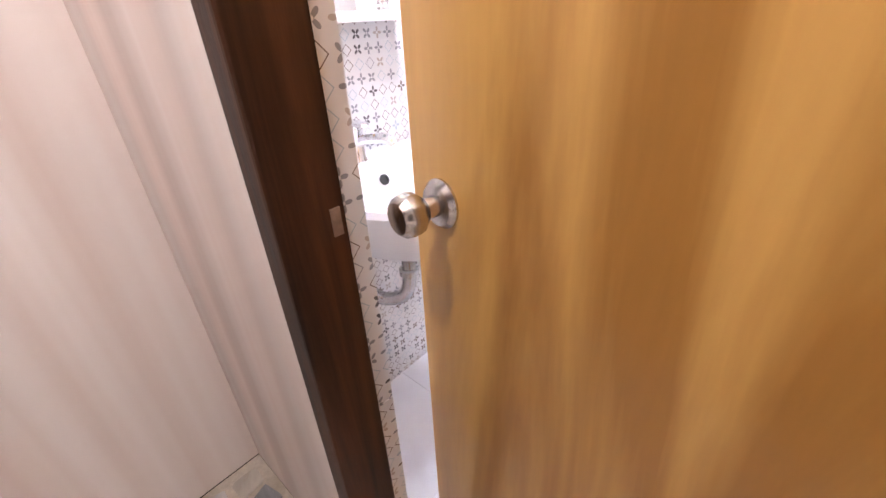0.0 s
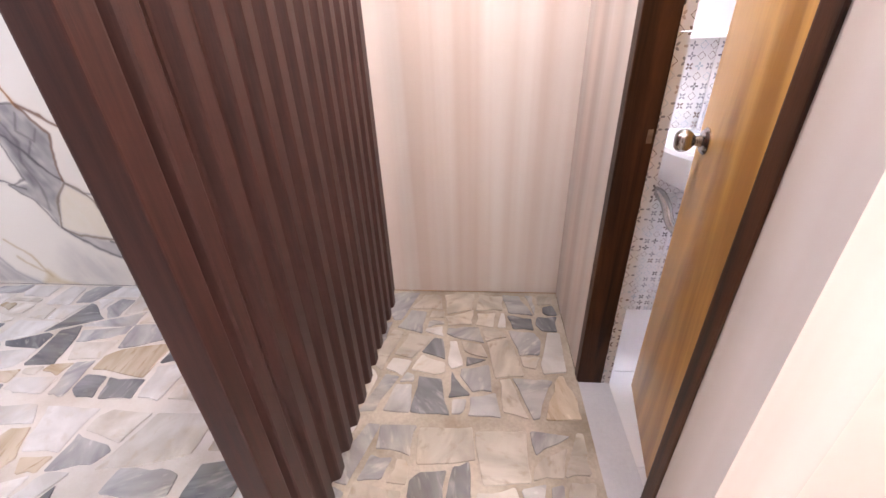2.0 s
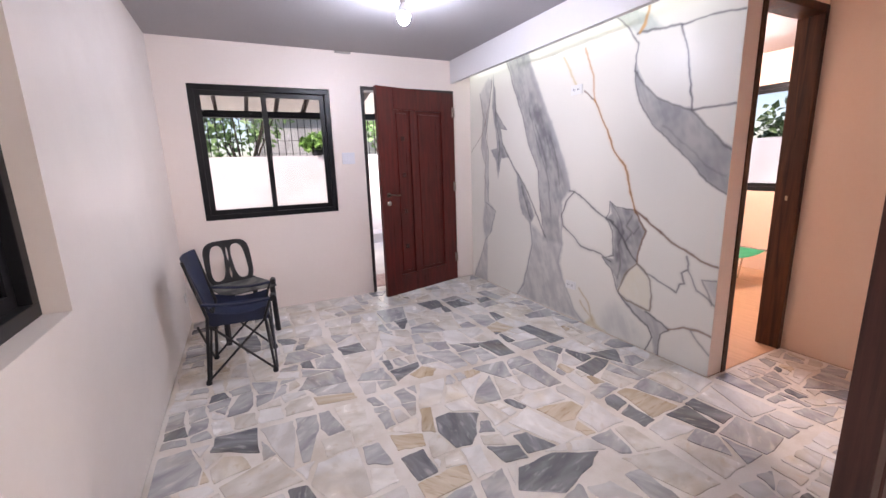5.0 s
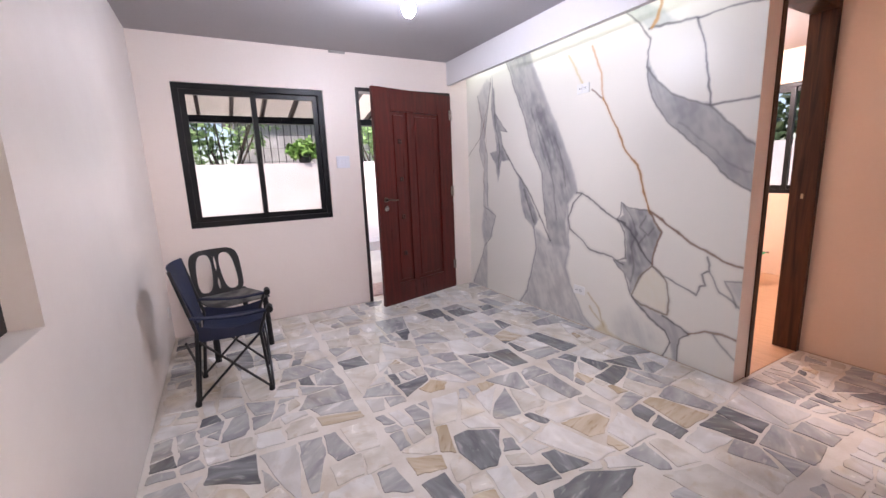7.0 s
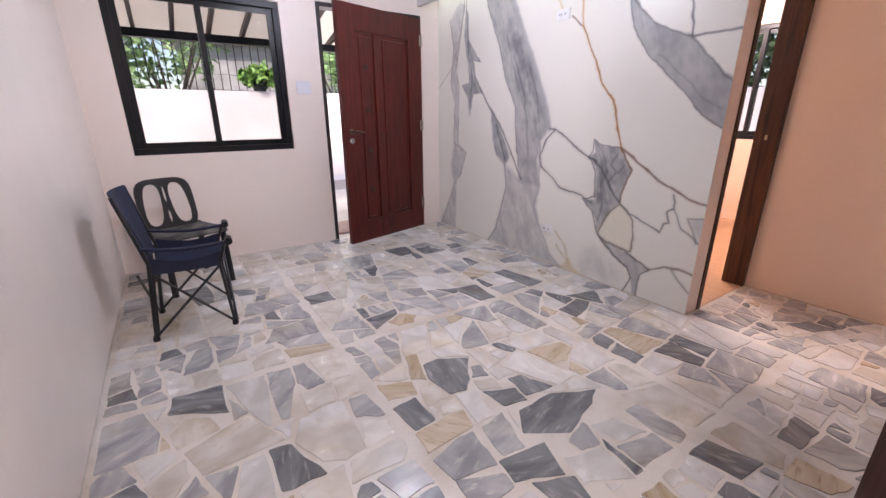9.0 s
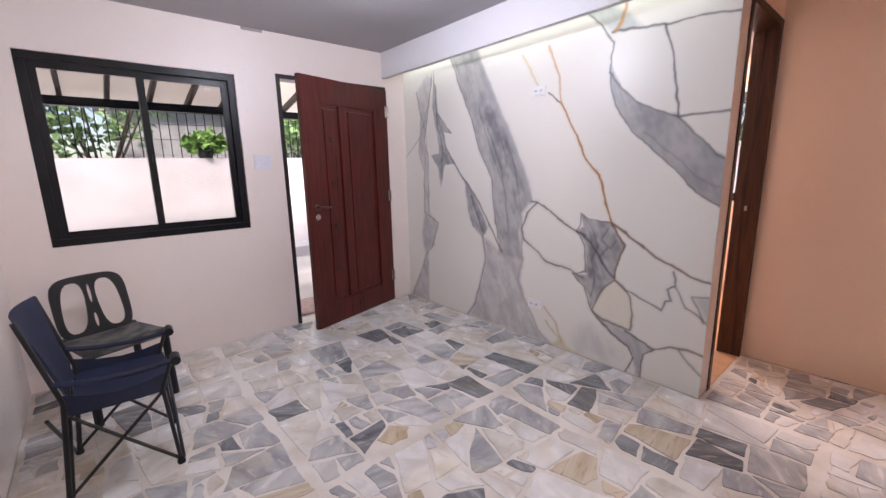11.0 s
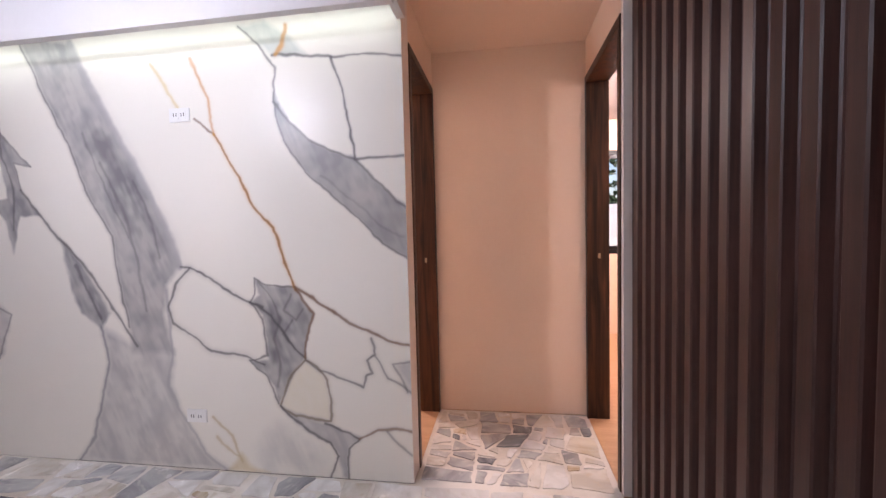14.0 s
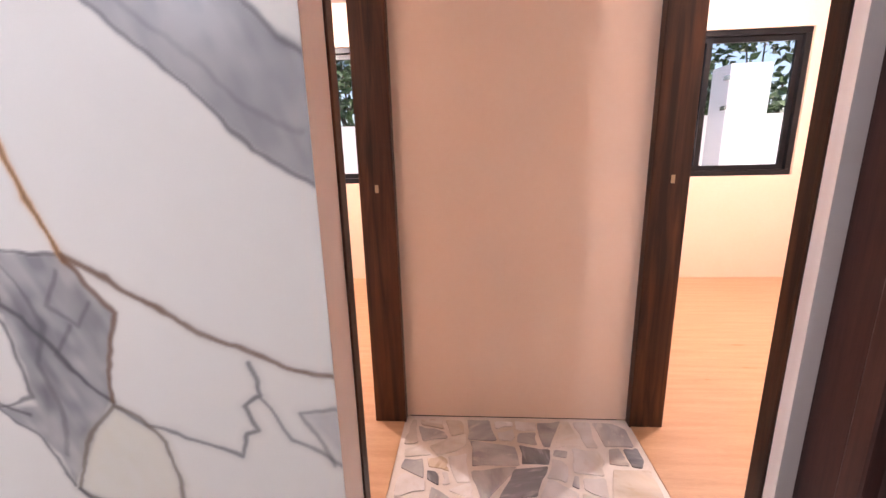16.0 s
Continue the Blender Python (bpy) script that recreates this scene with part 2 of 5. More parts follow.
structure("ceiling_hall", boxed((HL - 0.12, HR + 0.12, MY, HE, H - 0.006, H - 0.001)), PEACH, "peach painted hall ceiling", "ceiling")
floor = structure("floor", boxed((WX - 0.12, -0.592, SY, MY, -0.08, -0.004), (-0.592, BX, SY, -0.22, -0.08, -0.004), (BX, 2.1, SY, -0.22, -0.08, -0.004), (HL, HR, MY, HE, -0.08, -0.004)), GROUT, "crazy paving of grey, white and ochre marble in cream grout", "floor")
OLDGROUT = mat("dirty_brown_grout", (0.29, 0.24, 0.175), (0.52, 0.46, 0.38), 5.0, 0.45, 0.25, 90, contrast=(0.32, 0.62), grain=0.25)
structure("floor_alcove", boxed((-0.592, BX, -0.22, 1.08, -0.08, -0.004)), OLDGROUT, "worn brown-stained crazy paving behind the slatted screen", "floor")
WOODFLOOR = mat("oak_laminate", (0.50, 0.29, 0.155), (0.58, 0.35, 0.20), 2.2, 0.3, 0.08, 30, stretch=(1.2, 14, 1), grain=0.2)
structure("floor_bedroom_west", boxed((WX, HL, MY + 0.13, HE + 0.12, -0.08, 0.0), (WX, -1.18, HE + 0.12, BY, -0.08, 0.0)), WOODFLOOR, "orange-brown wood-look bedroom floor", "floor")
structure("floor_bedroom_east", boxed((HR, HR + 0.13, 1.112, 1.15, -0.08, 0.0), (HR, 2.1, 1.15, HE + 0.12, -0.08, 0.0), (-1.06, 2.1, HE + 0.12, BY, -0.08, 0.0)), WOODFLOOR, "orange-brown wood-look bedroom floor", "floor")
structure("floor_bath", boxed((BX + 0.115, 1.6, -0.11, 1.0, -0.12, -0.03)), CERAMIC, "glossy white bathroom floor", "floor")
structure("sill_bath", boxed((BX, BX + 0.115, -0.10, 0.568, -0.08, -0.012)), mat("grey_sill", (0.55, 0.56, 0.6), (0.62, 0.63, 0.67), 5, 0.3), "smooth grey bathroom threshold", "sill")

# pelmet over the mural, open behind to let the light strip shine down
structure("pelmet", boxed((WX, -1.585, 0.825, 0.865, 2.155, H), (-1.625, -1.585, 0.865, MY, 2.20, H)), BEAMWHITE, "white painted pelmet board hiding a light strip", "pelmet")

# slatted screen between living room and alcove
screen = thing("slatted_screen", pose(-0.592, 0, 0), "dark brown floor-to-ceiling slatted screen", "screen")
part("core_panel", boxed((-0.006, 0.006, -0.1335, 1.08, 0.0, H)), SLAT, screen)
part("end_post", boxed((-0.032, 0.032, -0.185, -0.1335, 0.0, H), bevel=0.004), SLAT, screen)


def slat_mesh(side):
    bm = bmesh.new()
    prof = [(-0.0468, 0.007), (-0.036, 0.007), (-0.031, 0.010), (-0.0225, 0.028), (-0.018, 0.031), (0.018, 0.031), (0.0225, 0.028), (0.031, 0.010), (0.036, 0.007), (0.0468, 0.007)]
    lo = [bm.verts.new((side * x, y, 0.004)) for y, x in prof]
    hi = [bm.verts.new((side * x, y, H)) for y, x in prof]
    for i in range(len(prof) - 1):
        bm.faces.new((lo[i], lo[i + 1], hi[i + 1], hi[i]))
    bm.faces.new(lo)
    bm.faces.new(hi[::-1])
    return mesh_of("slat", bm, SLAT)


for side in (-1, 1):
    me = slat_mesh(side)
    for i in range(12):
        ob = new("slat", me)
        ob.parent = screen
        ob.location = (0, -0.086 + i * 0.094, 0)

# ---- the painted marble mural: brush strokes laid on a fine sheet on the wall ----
STEP = 0.0042
mx = np.arange(WX + 0.001, HL + 0.0005, STEP)
mz = np.arange(0.0, H - 0.001, STEP)
GX, GZ = (g.astype(np.float32) for g in np.meshgrid(mx, mz))


def cloud(scale, seed, sx=1.0, sz=1.0, tilt=0.0):
    """Smooth random field, 0 to 1, over the mural."""
    rng = np.random.RandomState(seed)
    grid = rng.rand(90, 90)
    # a tilt of the brush: long strokes lean with the veins
    px, pz = (GX - WX) + tilt * GZ, GZ - tilt * (GX - WX)
    u, v = px * sx / scale + 7, pz * sz / scale + 7
    i, j = np.floor(u).astype(int) % 89, np.floor(v).astype(int) % 89
    a, b = u - np.floor(u), v - np.floor(v)
    a, b = a * a * (3 - 2 * a), b * b * (3 - 2 * b)
    return (grid[i, j] * (1 - a) + grid[i + 1, j] * a) * (1 - b) + (grid[i, j + 1] * (1 - a) + grid[i + 1, j + 1] * a) * b


WOBX = 0.5 * cloud(0.10, 1) + 0.35 * cloud(0.04, 2) + 0.15 * cloud(0.018, 3) - 0.5
WOBZ = 0.5 * cloud(0.10, 4) + 0.35 * cloud(0.04, 5) + 0.15 * cloud(0.018, 6) - 0.5
UX, UZ = GX + 0.024 * WOBX, GZ + 0.024 * WOBZ
STREAK = 0.3 * cloud(0.05, 7, 1.0, 0.22, 0.45) + 0.22 * cloud(0.017, 8, 1.0, 0.25, 0.42) + 0.28 * cloud(0.10, 9) + 0.2 * cloud(0.035, 14)
BLOT = 0.55 * cloud(0.16, 10) + 0.3 * cloud(0.06, 11) + 0.15 * cloud(0.025, 12)
paint = np.empty((*GX.shape, 3))
paint[:] = (0.825, 0.79, 0.725)
paint *= (0.965 + 0.07 * cloud(0.45, 13))[..., None]


def near_line(pts, closed=False):
    """Distance of every spot to a polyline, and how far along it lies."""
    best, along = np.full(GX.shape, 9.0), np.zeros(GX.shape)
    ps = pts + pts[:1] if closed else pts
    n = len(ps) - 1
    for k, ((xa, za), (xb, zb)) in enumerate(zip(ps, ps[1:])):
        dx, dz = xb - xa, zb - za
        t = np.clip(((UX - xa) * dx + (UZ - za) * dz) / (dx * dx + dz * dz + 1e-9), 0, 1)
        d = np.hypot(UX - xa - t * dx, UZ - za - t * dz)
        along = np.where(d < best, (k + t) / n, along)
        best = np.minimum(best, d)
    return best, along


def lay(mask, colour):
    global paint
    paint = paint * (1 - mask[..., None]) + np.array(colour) * mask[..., None]


def patch(pts, colour, strength, soft=0.02, streaky=0.5):
    """A washed-in area with a soft, uneven edge."""
    inside = np.zeros(GX.shape, bool)
    for (xa, za), (xb, zb) in zip(pts, pts[1:] + pts[:1]):
        if za != zb:
            cross = (UZ > min(za, zb)) & (UZ <= max(za, zb)) & (UX < xa + (UZ - za) * (xb - xa) / (zb - za))
            inside ^= cross
    d, _ = near_line(pts, True)
    s = np.clip(np.where(inside, d, -d) / soft + 0.5, 0, 1)
    lay(s * strength * (1 - streaky + streaky * np.clip(2.6 * STREAK - 0.8, 0, 1)), colour)


def vein(pts, colour, width=0.006, strength=0.8, halo=0.0):
    """A brush line whose pressure changes on the way, with an optional washed halo."""
    d, t = near_line(pts)
    w = width * (0.55 + 0.9 * BLOT)
    if halo:
        lay(np.clip(1 - d / halo, 0, 1) ** 2 * 0.4 * strength * (0.4 + BLOT), colour)
    lay(np.clip(1.45 - d / w, 0, 1) * min(1, 1.2 * strength) * (0.62 + 0.38 * STREAK), colour)


GREY, SLATE, PALE, OCHRE, BROWN, CREAM = (0.235, 0.228, 0.248), (0.12, 0.115, 0.13), (0.385, 0.372, 0.385), (0.56, 0.25, 0.04), (0.20, 0.105, 0.06), (0.76, 0.69, 0.53)
# washed greys
patch([(-4.00, 2.15), (-4.16, 2.03), (-4.10, 1.78), (-4.15, 1.48), (-4.07, 1.28), (-4.09, 0.88), (-4.14, 0.67), (-4.09, 0.47), (-4.18, 0.26), (-4.30, 0.10), (-4.34, 0.0), (-4.05, 0.0), (-4.04, 0.53), (-3.95, 0.59), (-3.88, 0.81), (-4.02, 0.91), (-4.01, 1.43), (-4.06, 1.58), (-4.00, 1.82), (-3.93, 2.11)], PALE, 0.75, 0.03)
patch([(-3.69, 2.30), (-3.55, 1.96), (-3.41, 1.68), (-3.33, 1.45), (-3.20, 1.23), (-3.18, 1.01), (-3.13, 0.75), (-3.12, 0.62), (-2.87, 0.61), (-2.92, 0.81), (-2.89, 0.98), (-2.81, 1.07), (-2.86, 1.23), (-2.98, 1.48), (-3.10, 1.70), (-3.23, 1.93), (-3.38, 2.25)], GREY, 0.85, 0.035, 0.35)
patch([(-3.30, 0.75), (-3.12, 0.66), (-2.87, 0.63), (-2.90, 0.44), (-2.84, 0.28), (-2.72, 0.09), (-2.58, 0.0), (-3.50, 0.0), (-3.39, 0.14), (-3.32, 0.38), (-3.27, 0.56)], PALE, 0.8, 0.05, 0.45)
patch([(-2.96, 1.10), (-2.88, 1.20), (-2.99, 1.46), (-3.20, 1.85), (-3.30, 1.75), (-3.12, 1.35)], SLATE, 0.5, 0.09, 0.7)
patch([(-3.90, 2.17), (-3.86, 1.81), (-3.68, 1.62), (-3.79, 1.65), (-3.75, 1.49), (-3.64, 1.36), (-3.77, 1.35), (-3.83, 1.15), (-3.87, 1.33), (-3.96, 1.44), (-3.85, 1.46), (-3.87, 1.62), (-3.93, 1.86)], GREY, 0.9, 0.015, 0.4)
patch([(-3.52, 1.23), (-3.35, 1.01), (-3.24, 0.83), (-3.30, 0.74), (-3.42, 0.82), (-3.48, 0.96)], GREY, 0.9, 0.02, 0.4)
patch([(-2.40, 1.01), (-2.34, 0.97), (-2.17, 0.96), (-2.13, 0.89), (-2.09, 0.83), (-2.12, 0.73), (-2.14, 0.62), (-2.22, 0.49), (-2.30, 0.37), (-2.32, 0.46), (-2.36, 0.51), (-2.44, 0.58), (-2.34, 0.60), (-2.34, 0.70), (-2.36, 0.82), (-2.43, 0.89), (-2.38, 0.92)], GREY, 0.9, 0.015, 0.45)
patch([(-2.29, 0.36), (-2.13, 0.30), (-2.02, 0.27), (-1.91, 0.23), (-1.87, 0.22), (-1.93, 0.16), (-1.94, 0.0), (-1.97, 0.01), (-1.98, 0.12), (-2.03, 0.18), (-2.16, 0.24)], PALE, 0.9, 0.02, 0.4)
patch([(-2.25, 1.92), (-2.24, 1.81), (-2.21, 1.68), (-2.10, 1.53), (-1.96, 1.40), (-1.83, 1.28), (-1.72, 1.17), (-1.58, 1.09), (-1.58, 1.34), (-1.67, 1.39), (-1.76, 1.48), (-1.85, 1.59), (-1.94, 1.61), (-2.08, 1.67), (-2.17, 1.77)], GREY, 0.85, 0.02, 0.3)
patch([(-2.42, 2.24), (-2.28, 2.25), (-2.16, 2.17), (-2.07, 2.09), (-2.24, 2.08), (-2.28, 2.12)], (0.42, 0.46, 0.44), 0.8, 0.03, 0.3)
patch([(-2.14, 0.59), (-2.24, 0.49), (-2.29, 0.37), (-2.20, 0.31), (-2.02, 0.29), (-2.01, 0.38), (-2.03, 0.50), (-2.08, 0.57)], CREAM, 0.6, 0.05, 0.4)
patch([(-2.32, 0.25), (-2.13, 0.20), (-2.06, 0.10), (-2.11, 0.0), (-2.40, 0.0), (-2.41, 0.12)], PALE, 0.4, 0.12, 0.7)
patch([(-1.60, 0.60), (-1.68, 0.585), (-1.65, 0.53), (-1.59, 0.45)], PALE, 0.7, 0.03, 0.3)
patch([(-2.51, 0.10), (-2.46, 0.03), (-2.36, 0.0), (-2.60, 0.0), (-2.53, 0.07)], (0.60, 0.48, 0.27), 0.8, 0.03, 0.3)
# brush lines
INK = (0.10, 0.092, 0.10)
vein([(-4.36, 1.43), (-4.11, 1.63), (-3.98, 1.92), (-3.93, 2.15)], (0.30, 0.24, 0.20), 0.005, 0.7)
vein([(-4.16, 2.03), (-4.10, 1.78), (-4.15, 1.48), (-4.07, 1.28), (-4.09, 0.90), (-3.88, 0.81), (-3.98, 0.57), (-4.09, 0.47), (-4.18, 0.26), (-4.33, 0.0)], INK, 0.005, 0.55)
vein([(-3.75, 1.49), (-3.64, 1.36), (-3.43, 1.12), (-3.33, 1.01), (-3.16, 0.75), (-3.09, 0.65)], INK, 0.006, 0.7, 0.03)
vein([(-3.86, 1.81), (-3.68, 1.62), (-3.79, 1.65), (-3.75, 1.49)], INK, 0.005, 0.6)
vein([(-3.69, 2.28), (-3.55, 1.96), (-3.41, 1.68), (-3.33, 1.45), (-3.20, 1.23), (-3.18, 1.01), (-3.13, 0.75)], INK, 0.005, 0.6, 0.03)
vein([(-3.38, 2.25), (-3.23, 1.93), (-3.10, 1.70), (-2.98, 1.48), (-2.86, 1.23), (-2.81, 1.07)], PALE, 0.02, 0.7, 0.08)
vein([(-2.90, 0.95), (-2.88, 0.61), (-2.92, 0.44), (-2.84, 0.28), (-2.72, 0.09), (-2.60, 0.0)], PALE, 0.008, 0.6, 0.04)
vein([(-2.81, 1.07), (-2.75, 1.06), (-2.65, 1.01), (-2.54, 0.94), (-2.43, 0.89), (-2.36, 0.86)], INK, 0.006, 0.8, 0.035)
vein([(-2.75, 1.06), (-2.84, 0.98), (-2.89, 0.86), (-2.87, 0.77), (-2.75, 0.70), (-2.66, 0.63), (-2.48, 0.61), (-2.36, 0.57)], INK, 0.006, 0.75, 0.045)
vein([(-2.43, 0.89), (-2.40, 0.93), (-2.40, 1.01), (-2.34, 0.97), (-2.17, 0.96)], INK, 0.005, 0.7)
vein([(-2.43, 0.89), (-2.31, 0.82), (-2.21, 0.68), (-2.14, 0.61)], INK, 0.006, 0.8, 0.03)
vein([(-2.43, 0.89), (-2.36, 0.80), (-2.34, 0.62), (-2.44, 0.58), (-2.35, 0.50), (-2.30, 0.37)], INK, 0.005, 0.7, 0.02)
vein([(-2.68, 1.81), (-2.58, 1.73)], BROWN, 0.006, 0.9)
vein([(-2.58, 1.73), (-2.50, 1.60), (-2.38, 1.37), (-2.28, 1.25), (-2.23, 1.08), (-2.17, 0.95)], OCHRE, 0.0075, 0.8, 0.03)
vein([(-2.58, 1.73), (-2.50, 1.60), (-2.38, 1.37), (-2.28, 1.25), (-2.23, 1.08), (-2.17, 0.95)], BROWN, 0.004, 0.7)
vein([(-2.58, 1.73), (-2.60, 1.91), (-2.69, 2.11)], OCHRE, 0.007, 0.6, 0.025)
vein([(-2.77, 1.88), (-2.91, 2.10)], (0.66, 0.52, 0.25), 0.007, 0.6, 0.03)
vein([(-2.17, 0.96), (-2.06, 0.89), (-1.92, 0.80), (-1.80, 0.74), (-1.71, 0.70), (-1.60, 0.68)], BROWN, 0.007, 0.85, 0.03)
vein([(-2.17, 0.95), (-2.13, 0.89), (-2.09, 0.83), (-2.13, 0.69), (-2.14, 0.61)], BROWN, 0.007, 0.85, 0.02)
vein([(-2.14, 0.60), (-2.07, 0.55), (-1.96, 0.51), (-1.85, 0.47), (-1.83, 0.53), (-1.80, 0.54), (-1.82, 0.60), (-1.78, 0.63), (-1.80, 0.71)], INK, 0.006, 0.65, 0.03)
vein([(-1.78, 0.62), (-1.72, 0.52), (-1.65, 0.48), (-1.60, 0.45)], INK, 0.005, 0.55, 0.03)
vein([(-1.60, 0.60), (-1.69, 0.59), (-1.66, 0.53), (-1.62, 0.45)], INK, 0.005, 0.5, 0.03)
vein([(-2.14, 0.60), (-2.24, 0.49), (-2.29, 0.36), (-2.20, 0.31), (-2.02, 0.29), (-2.01, 0.38), (-2.03, 0.50), (-2.08, 0.57), (-2.14, 0.60)], (0.22, 0.17, 0.13), 0.006, 0.8, 0.03)
vein([(-2.29, 0.36), (-2.16, 0.25), (-2.03, 0.18), (-1.98, 0.11), (-2.03, 0.0)], INK, 0.006, 0.75, 0.03)
vein([(-2.05, 0.28), (-1.88, 0.21), (-1.93, 0.15), (-1.94, 0.0)], INK, 0.006, 0.75, 0.03)
vein([(-1.88, 0.21), (-1.78, 0.25), (-1.68, 0.27), (-1.61, 0.26)], BROWN, 0.006, 0.7, 0.03)
vein([(-1.73, 0.25), (-1.67, 0.19), (-1.61, 0.14)], INK, 0.005, 0.45, 0.03)
vein([(-2.42, 2.24), (-2.32, 2.15), (-2.24, 2.03), (-2.25, 1.92), (-2.24, 1.81), (-2.21, 1.68), (-2.10, 1.53), (-1.96, 1.40), (-1.83, 1.28), (-1.72, 1.17), (-1.60, 1.10)], INK, 0.005, 0.65, 0.02)
vein([(-2.25, 1.87), (-2.17, 1.77), (-2.08, 1.67), (-1.94, 1.61), (-1.85, 1.58), (-1.76, 1.48), (-1.67, 1.39), (-1.60, 1.34)], INK, 0.005, 0.6, 0.02)
vein([(-2.25, 2.09), (-2.09, 2.08), (-1.95, 2.06), (-1.78, 2.06), (-1.60, 2.03)], INK, 0.006, 0.75, 0.02)
vein([(-1.95, 2.06), (-1.90, 1.91), (-1.87, 1.74), (-1.85, 1.58), (-1.73, 1.575), (-1.60, 1.58)], INK, 0.006, 0.75, 0.02)
vein([(-2.17, 2.22), (-2.20, 2.13), (-2.23, 2.09)], OCHRE, 0.01, 0.7, 0.03)
vein([(-2.67, 0.28), (-2.56, 0.18), (-2.51, 0.05)], (0.55, 0.44, 0.27), 0.007, 0.7, 0.03)
vein([(-2.65, 0.17), (-2.53, 0.08)], (0.55, 0.44, 0.27), 0.007, 0.6, 0.03)

vein([(-3.30, 0.75), (-3.27, 0.56), (-3.32, 0.38), (-3.39, 0.14), (-3.50, 0.0)], GREY, 0.007, 0.7, 0.03)
vein([(-3.93, 2.11), (-4.00, 1.82), (-4.06, 1.58), (-4.01, 1.43), (-4.02, 0.91)], INK, 0.005, 0.5, 0.02)
vein([(-4.14, 1.95), (-4.02, 1.60), (-4.09, 1.20), (-4.05, 0.80)], (0.33, 0.22, 0.17), 0.004, 0.5)
# pencil-dark strokes inside the grey shapes
vein([(-2.38, 0.99), (-2.30, 0.90), (-2.26, 0.80), (-2.30, 0.70), (-2.27, 0.58), (-2.30, 0.46)], INK, 0.006, 0.4, 0.03)
vein([(-2.20, 0.93), (-2.24, 0.85), (-2.18, 0.80), (-2.14, 0.86)], INK, 0.005, 0.4, 0.02)
vein([(-2.20, 0.80), (-2.25, 0.72), (-2.19, 0.66)], INK, 0.005, 0.4, 0.02)
patch([(-2.33, 0.88), (-2.26, 0.80), (-2.28, 0.62), (-2.33, 0.52), (-2.32, 0.66)], SLATE, 0.6, 0.04, 0.6)
patch([(-2.16, 0.90), (-2.11, 0.83), (-2.14, 0.72), (-2.19, 0.80)], SLATE, 0.5, 0.04, 0.6)
vein([(-3.24, 1.62), (-3.12, 1.36), (-3.06, 1.12), (-3.02, 0.84)], SLATE, 0.008, 0.4, 0.04)
vein([(-3.34, 1.78), (-3.22, 1.48), (-3.10, 1.22)], SLATE, 0.006, 0.35, 0.03)
vein([(-3.05, 1.52), (-2.96, 1.30), (-2.93, 1.12)], SLATE, 0.007, 0.45, 0.04)
vein([(-3.88, 2.05), (-3.86, 1.70), (-3.80, 1.50), (-3.82, 1.28)], SLATE, 0.007, 0.6, 0.03)
vein([(-3.44, 1.08), (-3.36, 0.92), (-3.30, 0.80)], SLATE, 0.007, 0.6, 0.03)
vein([(-2.02, 1.50), (-1.86, 1.38), (-1.74, 1.26), (-1.62, 1.20)], SLATE, 0.006, 0.25, 0.04)

MURALPAINT = bpy.data.materials.new("mural_paint")
MURALPAINT.use_nodes = True
_n, _l = MURALPAINT.node_tree.nodes, MURALPAINT.node_tree.links
_a, _t, _b = _n.new("ShaderNodeAttribute"), _n.new("ShaderNodeTexNoise"), _n.new("ShaderNodeBump")
_a.attribute_name = "pigment"
_t.inputs["Scale"].default_value, _t.inputs["Detail"].default_value = 55, 4
_b.inputs["Strength"].default_value, _b.inputs["Distance"].default_value = 0.08, 0.003
_p = _n["Principled BSDF"]
_p.inputs["Roughness"].default_value = 0.33
_p.inputs["Specular IOR Level"].default_value = 0.32
_l.new(_a.outputs["Color"], _p.inputs["Base Color"])
_l.new(_t.outputs[0], _b.inputs["Height"])
_l.new(_b.outputs[0], _p.inputs["Normal"])
nz, nx = GX.shape
mural_mesh = bpy.data.meshes.new("mural")
ids = np.arange(nz * nx).reshape(nz, nx)
quads = np.stack([ids[:-1, :-1], ids[:-1, 1:], ids[1:, 1:], ids[1:, :-1]], -1).reshape(-1, 4)
mural_mesh.from_pydata(np.stack([GX, np.full(GX.shape, MY - 0.003), GZ], -1).reshape(-1, 3).tolist(), [], quads.tolist())
mural_mesh.color_attributes.new("pigment", "FLOAT_COLOR", "POINT").data.foreach_set("color", np.concatenate([np.clip(paint, 0, 1).reshape(-1, 3), np.ones((nz * nx, 1))], 1).ravel())
mural_mesh.materials.append(MURALPAINT)
mural_mesh.shade_smooth()
tagged(new("mural", mural_mesh), "hand-painted white marble mural with grey and ochre veins", "mural")

# ---- doors, windows, frames ----
OAK = mat("golden_oak_veneer", (0.39, 0.185, 0.040), (0.66, 0.375, 0.105), 1.3, 0.32, 0.03, 34, stretch=(2.6, 2.6, 0.32), contrast=(0.40, 0.60), grain=0.10, coat=0.2, swirl=2.4)


def door_frame_y(name, x0, x1, y0, y1, z1, w, material, label):
    """A door frame in a wall that runs along y: two jambs and a head, with a stop."""
    f = tagged(thing(name, pose(0, 0, 0), label, "door frame"), kind="structure")
    part("jamb", boxed((x0, x1, y0, y0 + w, -0.02, z1 - w), bevel=0.004), material, f)
    part("jamb", boxed((x0, x1, y1 - w, y1, -0.02, z1 - w), bevel=0.004), material, f)
    part("head", boxed((x0, x1, y0, y1, z1 - w, z1), bevel=0.004), material, f)
    return f


